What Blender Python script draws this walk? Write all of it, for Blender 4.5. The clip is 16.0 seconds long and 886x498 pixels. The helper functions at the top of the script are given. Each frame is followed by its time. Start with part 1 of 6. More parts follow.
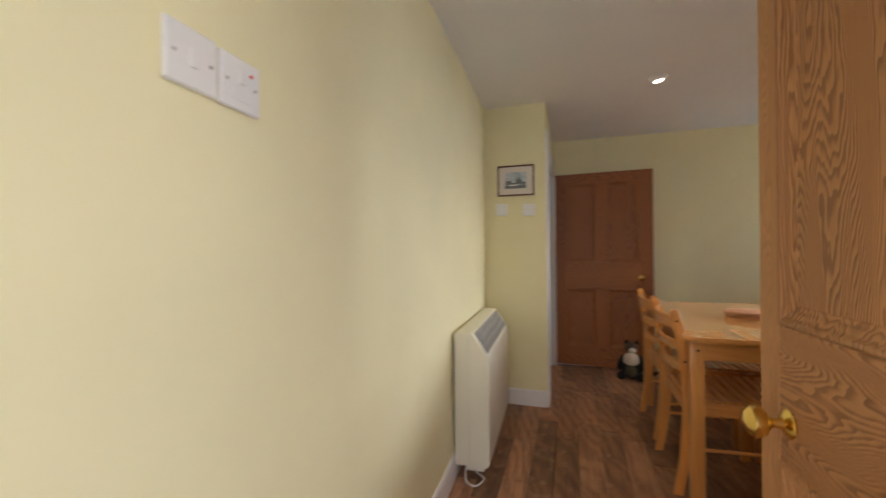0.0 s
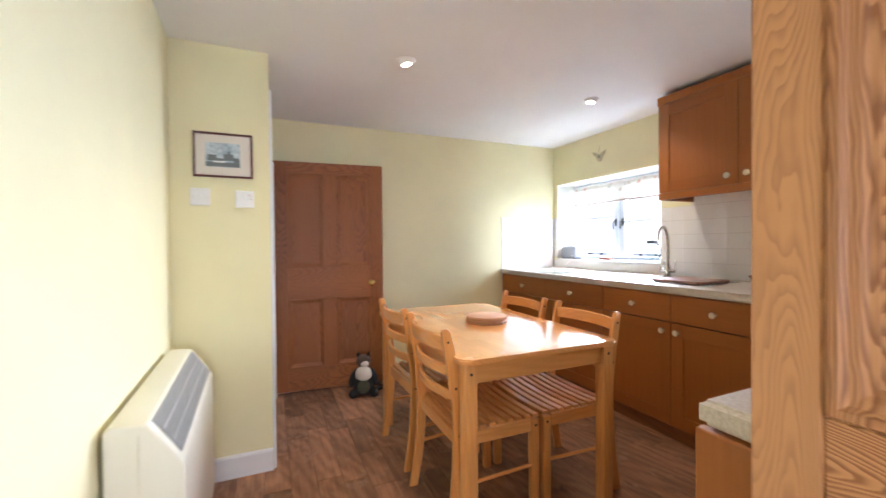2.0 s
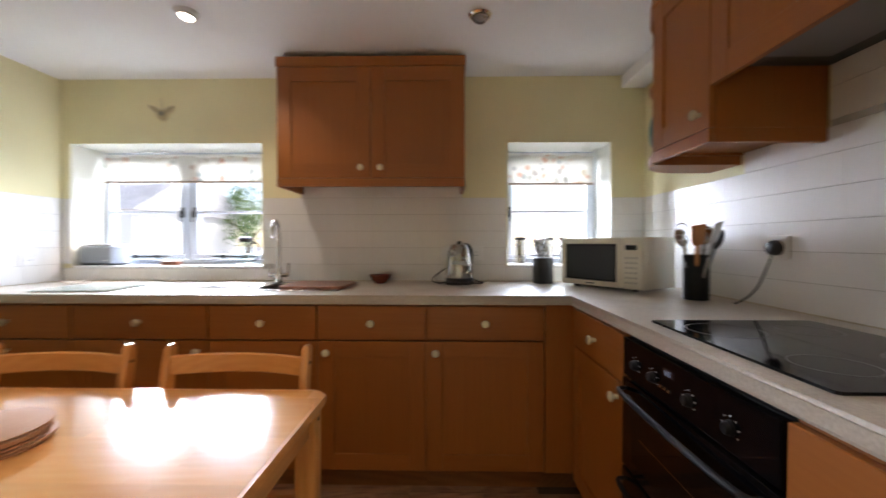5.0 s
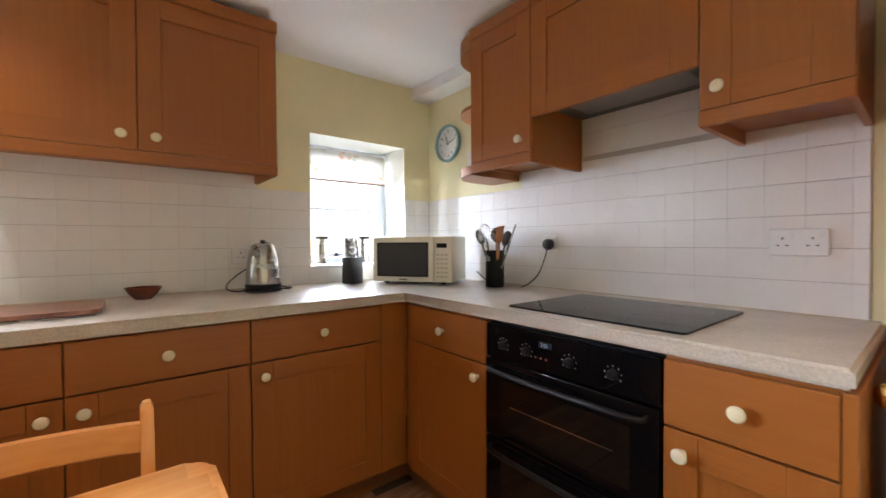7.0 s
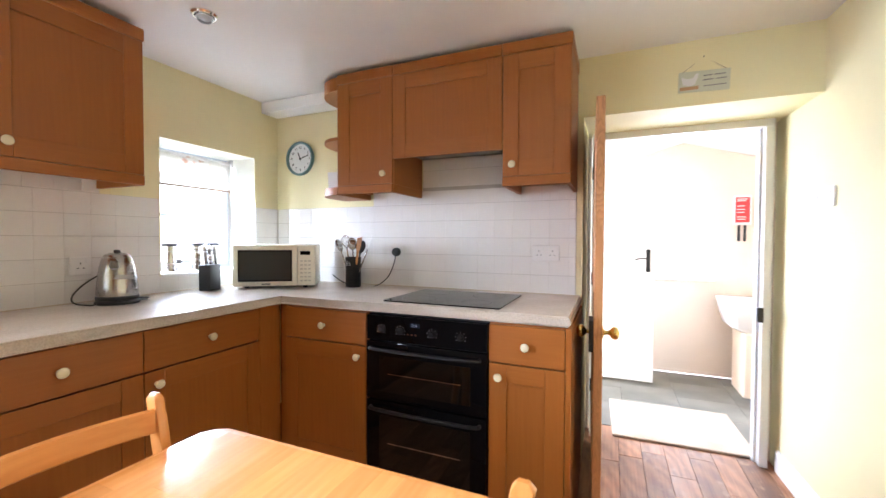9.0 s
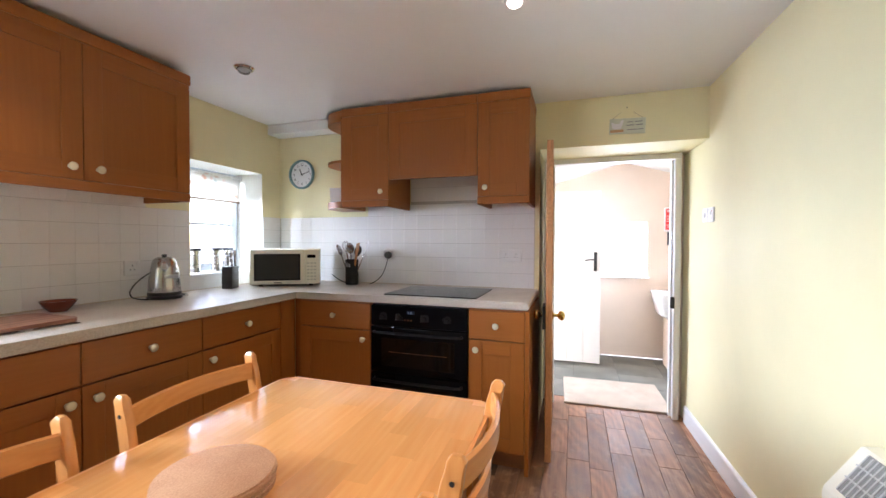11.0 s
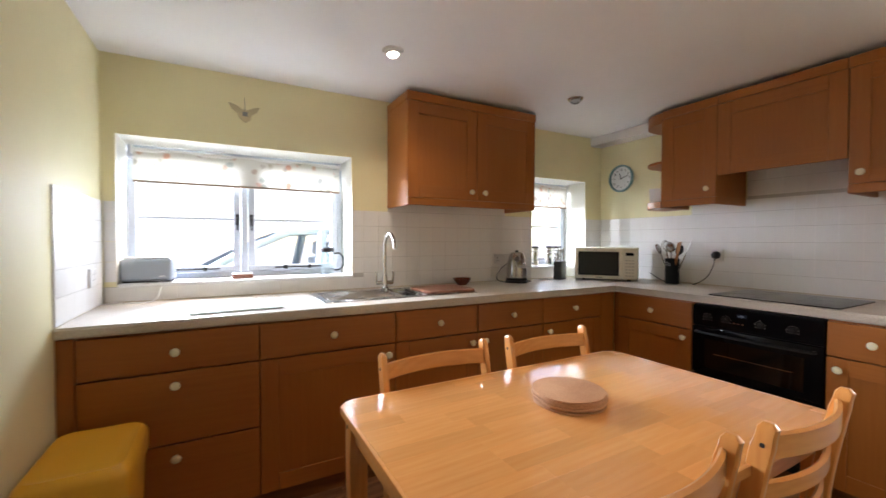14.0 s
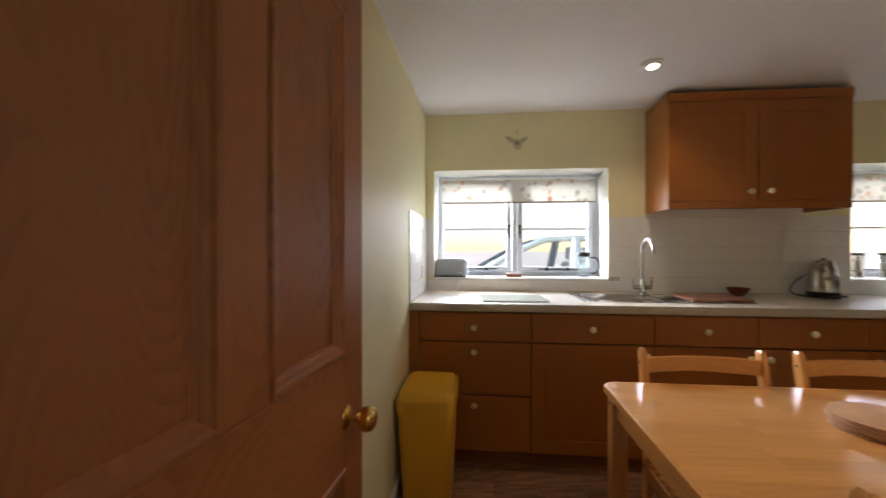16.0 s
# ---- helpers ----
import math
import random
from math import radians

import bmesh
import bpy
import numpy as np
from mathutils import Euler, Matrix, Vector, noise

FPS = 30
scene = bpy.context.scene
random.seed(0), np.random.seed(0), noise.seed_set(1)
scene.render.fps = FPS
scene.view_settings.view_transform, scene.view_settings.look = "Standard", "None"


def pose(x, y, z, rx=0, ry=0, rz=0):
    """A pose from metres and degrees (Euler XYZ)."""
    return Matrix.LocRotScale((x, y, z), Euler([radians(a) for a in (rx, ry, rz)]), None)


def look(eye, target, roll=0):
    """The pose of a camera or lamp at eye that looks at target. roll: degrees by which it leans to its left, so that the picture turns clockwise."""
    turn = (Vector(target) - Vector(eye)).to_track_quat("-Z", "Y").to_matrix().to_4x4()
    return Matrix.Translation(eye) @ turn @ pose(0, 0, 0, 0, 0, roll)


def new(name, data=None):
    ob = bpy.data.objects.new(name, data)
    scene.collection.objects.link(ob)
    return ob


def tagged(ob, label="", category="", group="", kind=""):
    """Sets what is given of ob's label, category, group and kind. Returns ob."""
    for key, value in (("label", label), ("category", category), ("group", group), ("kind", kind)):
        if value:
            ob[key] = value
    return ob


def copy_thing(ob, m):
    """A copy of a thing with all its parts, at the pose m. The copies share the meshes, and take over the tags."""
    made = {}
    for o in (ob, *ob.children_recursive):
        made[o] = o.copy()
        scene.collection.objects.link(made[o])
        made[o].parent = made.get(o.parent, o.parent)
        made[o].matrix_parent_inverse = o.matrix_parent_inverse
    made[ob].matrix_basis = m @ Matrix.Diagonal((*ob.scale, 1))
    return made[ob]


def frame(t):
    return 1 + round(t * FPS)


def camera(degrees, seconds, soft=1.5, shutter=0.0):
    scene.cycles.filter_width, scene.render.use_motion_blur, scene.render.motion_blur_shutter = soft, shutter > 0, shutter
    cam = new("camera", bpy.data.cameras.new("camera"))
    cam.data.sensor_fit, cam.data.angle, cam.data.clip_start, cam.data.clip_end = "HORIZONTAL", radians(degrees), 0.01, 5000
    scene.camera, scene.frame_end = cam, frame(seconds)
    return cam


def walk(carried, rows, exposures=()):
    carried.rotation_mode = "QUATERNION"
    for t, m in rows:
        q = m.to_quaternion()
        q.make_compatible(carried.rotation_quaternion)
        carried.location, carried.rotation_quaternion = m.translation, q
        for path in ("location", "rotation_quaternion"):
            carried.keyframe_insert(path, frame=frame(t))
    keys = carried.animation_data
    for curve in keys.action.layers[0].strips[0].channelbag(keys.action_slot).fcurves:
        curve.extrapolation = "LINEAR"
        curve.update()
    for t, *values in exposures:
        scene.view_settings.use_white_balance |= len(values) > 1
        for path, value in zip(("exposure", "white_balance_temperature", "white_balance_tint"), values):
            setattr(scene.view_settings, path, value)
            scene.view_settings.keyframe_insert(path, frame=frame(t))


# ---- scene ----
cam = camera(96.2, 16.0, shutter=0.5)
PATH = [
    (0, (0.608, 2.591, 1.146), (-0.004, 4.495, 1.144), -0.6),
    (0.5, (0.522, 2.716, 1.225), (0.381, 4.711, 1.192), -0.8),
    (1, (0.487, 2.865, 1.193), (0.7, 4.854, 1.181), -0.6),
    (1.5, (0.437, 3.039, 1.165), (0.946, 4.973, 1.155), -0.5),
    (2, (0.441, 3.253, 1.185), (1.236, 5.088, 1.159), -0.5),
    (2.5, (0.472, 3.44, 1.18), (1.557, 5.12, 1.144), -0.5),
    (3, (0.507, 3.629, 1.159), (1.884, 5.079, 1.122), -0.3),
    (3.5, (0.572, 3.78, 1.138), (2.151, 5.008, 1.108), -0.3),
    (4, (0.632, 3.921, 1.146), (2.365, 4.918, 1.123), -0.3),
    (4.5, (0.697, 4.062, 1.168), (2.581, 4.732, 1.127), -0.3),
    (5, (0.754, 4.232, 1.166), (2.754, 4.269, 1.135), -0.0),
    (7.5, (1.006, 4.823, 1.162), (2.352, 3.344, 1.116), -0.2),
    (8, (0.936, 4.966, 1.195), (2.014, 3.282, 1.146), -0.0),
    (8.5, (0.943, 5.109, 1.209), (1.899, 3.353, 1.16), -0.0),
    (8.7, (0.945, 5.181, 1.218), (1.799, 3.374, 1.163), 0.2),
    (11, (0.856, 5.812, 1.255), (1.482, 3.913, 1.216), 0.2),
    (11.5, (0.851, 5.897, 1.252), (1.685, 4.079, 1.211), 0.3),
    (12, (0.794, 5.946, 1.262), (1.963, 4.324, 1.221), 0.1),
    (12.5, (0.785, 5.999, 1.263), (2.146, 4.535, 1.226), 0.1),
    (13, (0.755, 6.028, 1.256), (2.261, 4.713, 1.221), 0.1),
    (13.5, (0.711, 6.07, 1.261), (2.348, 4.922, 1.214), 0.1),
    (14, (0.65, 6.134, 1.246), (2.404, 5.174, 1.205), 0.1),
    (14.5, (0.539, 6.167, 1.252), (2.382, 5.393, 1.223), -0.2),
    (15, (0.459, 6.198, 1.26), (2.382, 5.649, 1.233), -0.2),
    (15.5, (0.41, 6.227, 1.24), (2.405, 6.085, 1.228), -0.2),
    (16, (0.366, 6.261, 1.24), (2.355, 6.466, 1.23), 0.0),
]
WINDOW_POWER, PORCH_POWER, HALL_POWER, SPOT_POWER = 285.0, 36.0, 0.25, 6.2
EXPOSURES = [(t, s, k, 20) for t, s, k in [(0.0, 0.68, 7300), (0.5, 1.3, 6800), (1.0, 1.93, 6200), (1.5, 1.92, 6100), (2.0, 1.8, 6200), (2.7, 1.5, 6300), (3.5, 1.4, 6500), (5.0, 1.02, 6700), (7.5, 1.89, 6500), (8.5, 2.18, 6300), (11.0, 1.64, 6200), (12.5, 1.41, 6500), (14.0, 1.16, 6800), (15.0, 0.93, 7000), (16.0, 0.5, 7300)]]
walk(cam, [(t, look(eye, target, roll)) for t, eye, target, roll in PATH], EXPOSURES)

# ---- world and light ----
world = bpy.data.worlds.new("world")
scene.world = world
world.use_nodes = True
wn = world.node_tree.nodes
sky = wn.new("ShaderNodeTexSky")
sky.sky_type, sky.sun_disc = "NISHITA", False
sky.sun_elevation, sky.sun_rotation, sky.air_density, sky.dust_density = radians(42), radians(150), 1.0, 0.3
wn["Background"].inputs["Strength"].default_value = 0.15
world.node_tree.links.new(sky.outputs[0], wn["Background"].inputs[0])


def lamp(name, kind, energy, m, colour=(1, 1, 1), size=0.1, size_y=None, spot=None):
    d = bpy.data.lights.new(name, kind)
    d.energy, d.color = energy, colour
    if kind == "AREA":
        d.shape, d.size, d.size_y = "RECTANGLE", size, size_y or size
    elif kind == "SUN":
        d.angle = size
    else:
        d.shadow_soft_size = size
    if spot:
        d.spot_size, d.spot_blend = radians(spot), 0.6
    ob = new(name, d)
    ob.matrix_world = m
    return ob


SUN_FROM = Vector((math.sin(radians(150)) * math.cos(radians(42)), math.cos(radians(150)) * math.cos(radians(42)), math.sin(radians(42))))
lamp("sun", "SUN", 4.0, look(SUN_FROM * 20, (0, 0, 0)), (1, 0.96, 0.9), radians(8))
DAY = (0.72, 0.86, 1.0)
lamp("window_light_wide", "AREA", WINDOW_POWER, look((4.65, 6.72, 1.95), (2.3, 5.2, 1.35)), DAY, 1.4, 1.5)
lamp("window_light_small", "AREA", WINDOW_POWER * 0.60, look((4.75, 3.50, 1.85), (0.5, 3.55, 1.55)), DAY, 1.8, 1.5)
lamp("porch_door_light", "AREA", PORCH_POWER, look((2.5, 1.55, 1.55), (0.3, 2.75, 1.2)), DAY, 1.4, 1.8)
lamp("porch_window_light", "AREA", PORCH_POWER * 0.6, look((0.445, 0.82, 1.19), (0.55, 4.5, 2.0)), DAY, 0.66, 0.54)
# Added fill lamp in the unseen passage, where no fitting is built.
lamp("hall_fill", "AREA", HALL_POWER, look((-0.9, 6.0, 1.95), (0.6, 6.0, 0.8)), (1, 0.97, 0.9), 0.6, 0.3)


# ---- materials ----
def material(name):
    m = bpy.data.materials.new(name)
    m.use_nodes = True
    nt = m.node_tree
    return m, nt, nt.nodes["Principled BSDF"]


def node(nt, kind, **kw):
    n = nt.nodes.new(kind)
    for k, v in kw.items():
        if k in n.inputs:
            n.inputs[k].default_value = v
    return n


def coords(nt, scale=(1, 1, 1), shift=True):
    tc, mp = nt.nodes.new("ShaderNodeTexCoord"), nt.nodes.new("ShaderNodeMapping")
    mp.inputs["Scale"].default_value = scale
    nt.links.new(tc.outputs["Object"], mp.inputs["Vector"])
    if shift:
        oi, mul = nt.nodes.new("ShaderNodeObjectInfo"), nt.nodes.new("ShaderNodeMath")
        mul.operation = "MULTIPLY"
        mul.inputs[1].default_value = 17.0
        nt.links.new(oi.outputs["Random"], mul.inputs[0])
        nt.links.new(mul.outputs[0], mp.inputs["Location"])
    return mp.outputs[0]


def ramp(nt, fac, stops):
    r = nt.nodes.new("ShaderNodeValToRGB")
    e = r.color_ramp.elements
    while len(e) < len(stops):
        e.new(0.5)
    for el, (p, c) in zip(e, stops):
        el.position, el.color = p, (*c, 1)
    nt.links.new(fac, r.inputs[0])
    return r.outputs[0]


def bump(nt, b, height, strength, distance=0.002):
    n = nt.nodes.new("ShaderNodeBump")
    n.inputs["Strength"].default_value, n.inputs["Distance"].default_value = strength, distance
    nt.links.new(height, n.inputs["Height"])
    nt.links.new(n.outputs[0], b.inputs["Normal"])


def tint(nt, colour, low=0.85, high=1.12):
    """Multiplies a colour by a value of the object's own."""
    oi, mr, mx = nt.nodes.new("ShaderNodeObjectInfo"), nt.nodes.new("ShaderNodeMapRange"), nt.nodes.new("ShaderNodeHueSaturation")
    mr.inputs["To Min"].default_value, mr.inputs["To Max"].default_value = low, high
    nt.links.new(oi.outputs["Random"], mr.inputs["Value"])
    nt.links.new(mr.outputs[0], mx.inputs["Value"])
    nt.links.new(colour, mx.inputs["Color"])
    return mx.outputs[0]


def paint(name, c, rough=0.55, uneven=0.04, relief=0.15, fine=60, metal=0.0, coat=0.0, spec=0.5):
    m, nt, b = material(name)
    v = coords(nt, shift=False)
    n1 = node(nt, "ShaderNodeTexNoise", Scale=2.2, Detail=4.0)
    n2 = node(nt, "ShaderNodeTexNoise", Scale=float(fine), Detail=3.0)
    nt.links.new(v, n1.inputs["Vector"])
    nt.links.new(v, n2.inputs["Vector"])
    lo, hi = [max(0, x * (1 - uneven)) for x in c], [min(1, x * (1 + uneven)) for x in c]
    nt.links.new(ramp(nt, n1.outputs["Fac"], [(0.3, lo), (0.7, hi)]), b.inputs["Base Color"])
    b.inputs["Roughness"].default_value, b.inputs["Metallic"].default_value, b.inputs["Coat Weight"].default_value = rough, metal, coat
    b.inputs["Specular IOR Level"].default_value = spec
    if relief:
        bump(nt, b, n2.outputs["Fac"], relief)
    return m


def wood(name, dark, light, axis="Z", rings=9.0, wild=2.5, rough=0.4, coat=0.0, relief=0.12, vary=(0.88, 1.1), fine=0.35, stretch=0.12, low=0.25, high=0.75):
    """Grain along one axis: bent growth rings, fibres and a tone of the piece's own."""
    m, nt, b = material(name)
    s = {"X": (stretch, 1, 1), "Y": (1, stretch, 1), "Z": (1, 1, stretch)}[axis]
    v = coords(nt, s)
    warp = node(nt, "ShaderNodeTexNoise", Scale=2.6, Detail=3.0)
    nt.links.new(v, warp.inputs["Vector"])
    add = nt.nodes.new("ShaderNodeVectorMath")
    add.operation = "MULTIPLY_ADD"
    add.inputs[1].default_value = (wild * 0.1,) * 3
    nt.links.new(warp.outputs["Color"], add.inputs[0])
    nt.links.new(v, add.inputs[2])
    wave = node(nt, "ShaderNodeTexWave", Scale=rings, Distortion=wild, Detail=3.0)
    wave.bands_direction = "DIAGONAL"
    wave.inputs["Detail Scale"].default_value = 1.2
    nt.links.new(add.outputs[0], wave.inputs["Vector"])
    fs = {"X": (2, 90, 90), "Y": (90, 2, 90), "Z": (90, 90, 2)}[axis]
    fib = node(nt, "ShaderNodeTexNoise", Scale=1.0, Detail=4.0)
    nt.links.new(coords(nt, fs), fib.inputs["Vector"])
    mix = nt.nodes.new("ShaderNodeMix")
    mix.inputs[0].default_value = fine
    nt.links.new(wave.outputs["Fac"], mix.inputs[2])
    nt.links.new(fib.outputs["Fac"], mix.inputs[3])
    mid = [(a + c) / 2 for a, c in zip(dark, light)]
    col = ramp(nt, mix.outputs[0], [(low, dark), (0.5, mid), (high, light)])
    nt.links.new(tint(nt, col, *vary), b.inputs["Base Color"])
    b.inputs["Roughness"].default_value, b.inputs["Coat Weight"].default_value, b.inputs["Coat Roughness"].default_value = rough, coat, 0.08
    if relief:
        bump(nt, b, mix.outputs[0], relief, 0.001)
    return m


def pine(name, dark, light, axis, lines, rough, strength):
    """Flat-sawn softwood: contour lines of a long-drawn field, as thin dark late wood on pale early wood, with knots."""
    m, nt, b = material(name)
    s = {"X": (0.16, 1, 1), "Y": (1, 0.16, 1), "Z": (1, 1, 0.16)}[axis]
    v = coords(nt, s)
    field = node(nt, "ShaderNodeTexNoise", Scale=4.5, Detail=2.0, Roughness=0.45)
    nt.links.new(v, field.inputs["Vector"])
    wobble = node(nt, "ShaderNodeTexNoise", Scale=1.0, Detail=2.0)
    ws = {"X": (9, 40, 40), "Y": (40, 9, 40), "Z": (40, 40, 9)}[axis]
    nt.links.new(coords(nt, ws), wobble.inputs["Vector"])

    def calc(op, a, c, d=None):
        n = nt.nodes.new("ShaderNodeMath")
        n.operation = op
        for i, x in enumerate((a, c, d)):
            if x is None:
                continue
            if isinstance(x, (int, float)):
                n.inputs[i].default_value = x
            else:
                nt.links.new(x, n.inputs[i])
        return n.outputs[0]

    knot = node(nt, "ShaderNodeTexVoronoi", Scale=2.6)
    nt.links.new(coords(nt, {"X": (0.6, 1, 1), "Y": (1, 0.6, 1), "Z": (1, 1, 0.6)}[axis]), knot.inputs["Vector"])
    near = calc("MULTIPLY", calc("POWER", calc("SUBTRACT", 1.0, knot.outputs["Distance"]), 6.0), 0.30)
    height = calc("ADD", calc("MULTIPLY_ADD", wobble.outputs["Fac"], 0.030, field.outputs["Fac"]), near)
    ring = calc("FRACT", calc("MULTIPLY", height, lines * 3.0), 0.0)
    line = ramp(nt, ring, [(0.0, (0, 0, 0)), (0.35, (0.12, 0.12, 0.12)), (0.80, (0.85, 0.85, 0.85)), (0.93, (1, 1, 1)), (1.0, (0, 0, 0))])
    fs = {"X": (3, 160, 160), "Y": (160, 3, 160), "Z": (160, 160, 3)}[axis]
    fib = node(nt, "ShaderNodeTexNoise", Scale=1.0, Detail=4.0)
    nt.links.new(coords(nt, fs), fib.inputs["Vector"])
    amount = node(nt, "ShaderNodeTexNoise", Scale=3.0, Detail=1.0)
    nt.links.new(v, amount.inputs["Vector"])
    gate = ramp(nt, amount.outputs["Fac"], [(0.35, (0.25, 0.25, 0.25)), (0.62, (1, 1, 1))])
    mask = calc("MULTIPLY", calc("MULTIPLY", line, gate), strength)
    mask = calc("ADD", mask, calc("MULTIPLY", calc("SUBTRACT", fib.outputs["Fac"], 0.45), 0.5))
    mask = calc("ADD", mask, calc("MULTIPLY", calc("SUBTRACT", amount.outputs["Fac"], 0.5), 0.45))
    mid = [(p * 0.45 + q * 0.55) for p, q in zip(dark, light)]
    col = ramp(nt, mask, [(0.0, light), (0.5, mid), (1.0, dark)])
    nt.links.new(tint(nt, col, 0.93, 1.06), b.inputs["Base Color"])
    nt.links.new(ramp(nt, mask, [(0.0, (rough + 0.08,) * 3), (1.0, (rough - 0.06,) * 3)]), b.inputs["Roughness"])
    bump(nt, b, mask, 0.25, 0.001)
    return m


def plain(name, c, rough=0.5, metal=0.0, coat=0.0, emit=0.0, trans=0.0):
    m, nt, b = material(name)
    b.inputs["Base Color"].default_value = (*c, 1)
    b.inputs["Roughness"].default_value, b.inputs["Metallic"].default_value, b.inputs["Coat Weight"].default_value = rough, metal, coat
    if emit:
        b.inputs["Emission Color"].default_value, b.inputs["Emission Strength"].default_value = (*c, 1), emit
    b.inputs["Transmission Weight"].default_value = trans
    return m


def glass(name, c=(1, 1, 1)):
    m, nt, b = material(name)
    nt.nodes.remove(b)
    tr, gl, lw, pw, fr, mx = (nt.nodes.new(k) for k in ("ShaderNodeBsdfTransparent", "ShaderNodeBsdfGlossy", "ShaderNodeLayerWeight", "ShaderNodeMath", "ShaderNodeMath", "ShaderNodeMixShader"))
    lw.inputs["Blend"].default_value = 0.5
    pw.operation, fr.operation = "POWER", "MULTIPLY_ADD"
    pw.inputs[1].default_value, fr.inputs[1].default_value, fr.inputs[2].default_value = 5.0, 0.9, 0.04
    nt.links.new(lw.outputs["Facing"], pw.inputs[0])
    nt.links.new(pw.outputs[0], fr.inputs[0])
    tr.inputs[0].default_value = (*c, 1)
    gl.inputs["Roughness"].default_value = 0.02
    nt.links.new(fr.outputs[0], mx.inputs[0])
    nt.links.new(tr.outputs[0], mx.inputs[1])
    nt.links.new(gl.outputs[0], mx.inputs[2])
    nt.links.new(mx.outputs[0], nt.nodes["Material Output"].inputs[0])
    return m


def brushed(name, c=(0.62, 0.61, 0.59), rough=0.28, axis=(1, 1, 60)):
    m, nt, b = material(name)
    n = node(nt, "ShaderNodeTexNoise", Scale=8.0, Detail=3.0)
    nt.links.new(coords(nt, axis), n.inputs["Vector"])
    b.inputs["Base Color"].default_value, b.inputs["Metallic"].default_value = (*c, 1), 1.0
    nt.links.new(ramp(nt, n.outputs["Fac"], [(0.3, (rough * 0.7,) * 3), (0.7, (rough * 1.3,) * 3)]), b.inputs["Roughness"])
    return m


def floral(name):
    m, nt, b = material(name)
    v = coords(nt, shift=False)
    vo = node(nt, "ShaderNodeTexVoronoi", Scale=17.0)
    no = node(nt, "ShaderNodeTexNoise", Scale=30.0, Detail=3.0)
    ad = nt.nodes.new("ShaderNodeMath")
    ad.operation = "MULTIPLY_ADD"
    ad.inputs[1].default_value = 0.58
    nt.links.new(v, vo.inputs["Vector"])
    nt.links.new(v, no.inputs["Vector"])
    nt.links.new(no.outputs["Fac"], ad.inputs[0])
    nt.links.new(vo.outputs["Distance"], ad.inputs[2])
    mask = ramp(nt, ad.outputs[0], [(0.52, (0.62, 0.62, 0.62)), (0.70, (0, 0, 0))])
    hue = ramp(nt, vo.outputs["Color"], [(0.0, (0.55, 0.14, 0.07)), (0.35, (0.62, 0.30, 0.16)), (0.6, (0.20, 0.28, 0.30)), (1.0, (0.50, 0.38, 0.22))])
    mx = nt.nodes.new("ShaderNodeMix")
    mx.data_type = "RGBA"
    mx.inputs[6].default_value = (0.72, 0.70, 0.65, 1)
    nt.links.new(mask, mx.inputs[0])
    nt.links.new(hue, mx.inputs[7])
    tl, ms = nt.nodes.new("ShaderNodeBsdfTranslucent"), nt.nodes.new("ShaderNodeMixShader")
    df = nt.nodes.new("ShaderNodeBsdfDiffuse")
    nt.nodes.remove(b)
    for s in (tl, df):
        nt.links.new(mx.outputs[2], s.inputs[0])
    ms.inputs[0].default_value = 0.4
    nt.links.new(df.outputs[0], ms.inputs[1])
    nt.links.new(tl.outputs[0], ms.inputs[2])
    nt.links.new(ms.outputs[0], nt.nodes["Material Output"].inputs[0])
    return m


def speckle(name, dark, light, scale=250, rough=0.3, low=0.4, high=0.6, soft=0.06, relief=0.0):
    m, nt, b = material(name)
    v = coords(nt, shift=False)
    n1 = node(nt, "ShaderNodeTexNoise", Scale=float(scale), Detail=2.0)
    n2 = node(nt, "ShaderNodeTexNoise", Scale=6.0, Detail=5.0)
    mx = nt.nodes.new("ShaderNodeMix")
    mx.inputs[0].default_value = 0.45
    nt.links.new(v, n1.inputs["Vector"])
    nt.links.new(v, n2.inputs["Vector"])
    nt.links.new(n1.outputs["Fac"], mx.inputs[2])
    nt.links.new(n2.outputs["Fac"], mx.inputs[3])
    nt.links.new(ramp(nt, mx.outputs[0], [(low, dark), (high, light)]), b.inputs["Base Color"])
    b.inputs["Roughness"].default_value = rough
    if relief:
        bump(nt, b, n1.outputs["Fac"], relief)
    return m


YELLOW = paint("pale yellow wall paint", (0.83, 0.77, 0.49), 0.62, 0.04, 0.12, 45, spec=0.22)
# White gloss repeated darker and bluer: the frames' backlit shade is in the colour.
SHADEDFRAME = paint("white window paint shaded bluish", (0.52, 0.56, 0.62), 0.4, 0.04, 0.06, 90)
CREAM = paint("cream wall paint", (0.80, 0.66, 0.53), 0.6, 0.05, 0.2, 30)
WHITE_CEIL = paint("matt white ceiling paint", (0.80, 0.79, 0.78), 0.7, 0.02, 0.1, 40)
GLOSS = paint("white gloss paint", (0.80, 0.80, 0.80), 0.3, 0.02, 0.04, 90)
OAKZ = wood("veneer upright", (0.325, 0.100, 0.014), (0.365, 0.120, 0.019), "Z", 26, 0.9, 0.42, 0.06, 0.01, (0.94, 1.05), 0.92)
OAKX = wood("veneer level", (0.325, 0.100, 0.014), (0.365, 0.120, 0.019), "X", 26, 0.9, 0.42, 0.06, 0.01, (0.94, 1.05), 0.92)
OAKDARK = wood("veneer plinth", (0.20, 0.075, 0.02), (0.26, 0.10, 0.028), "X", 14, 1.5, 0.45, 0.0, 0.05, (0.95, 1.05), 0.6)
PINEZ = pine("stripped pine upright", (0.28, 0.105, 0.036), (0.57, 0.275, 0.118), "Z", 40.0, 0.5, 1.25)
PINEX = pine("stripped pine level", (0.28, 0.105, 0.036), (0.57, 0.275, 0.118), "X", 40.0, 0.5, 1.2)
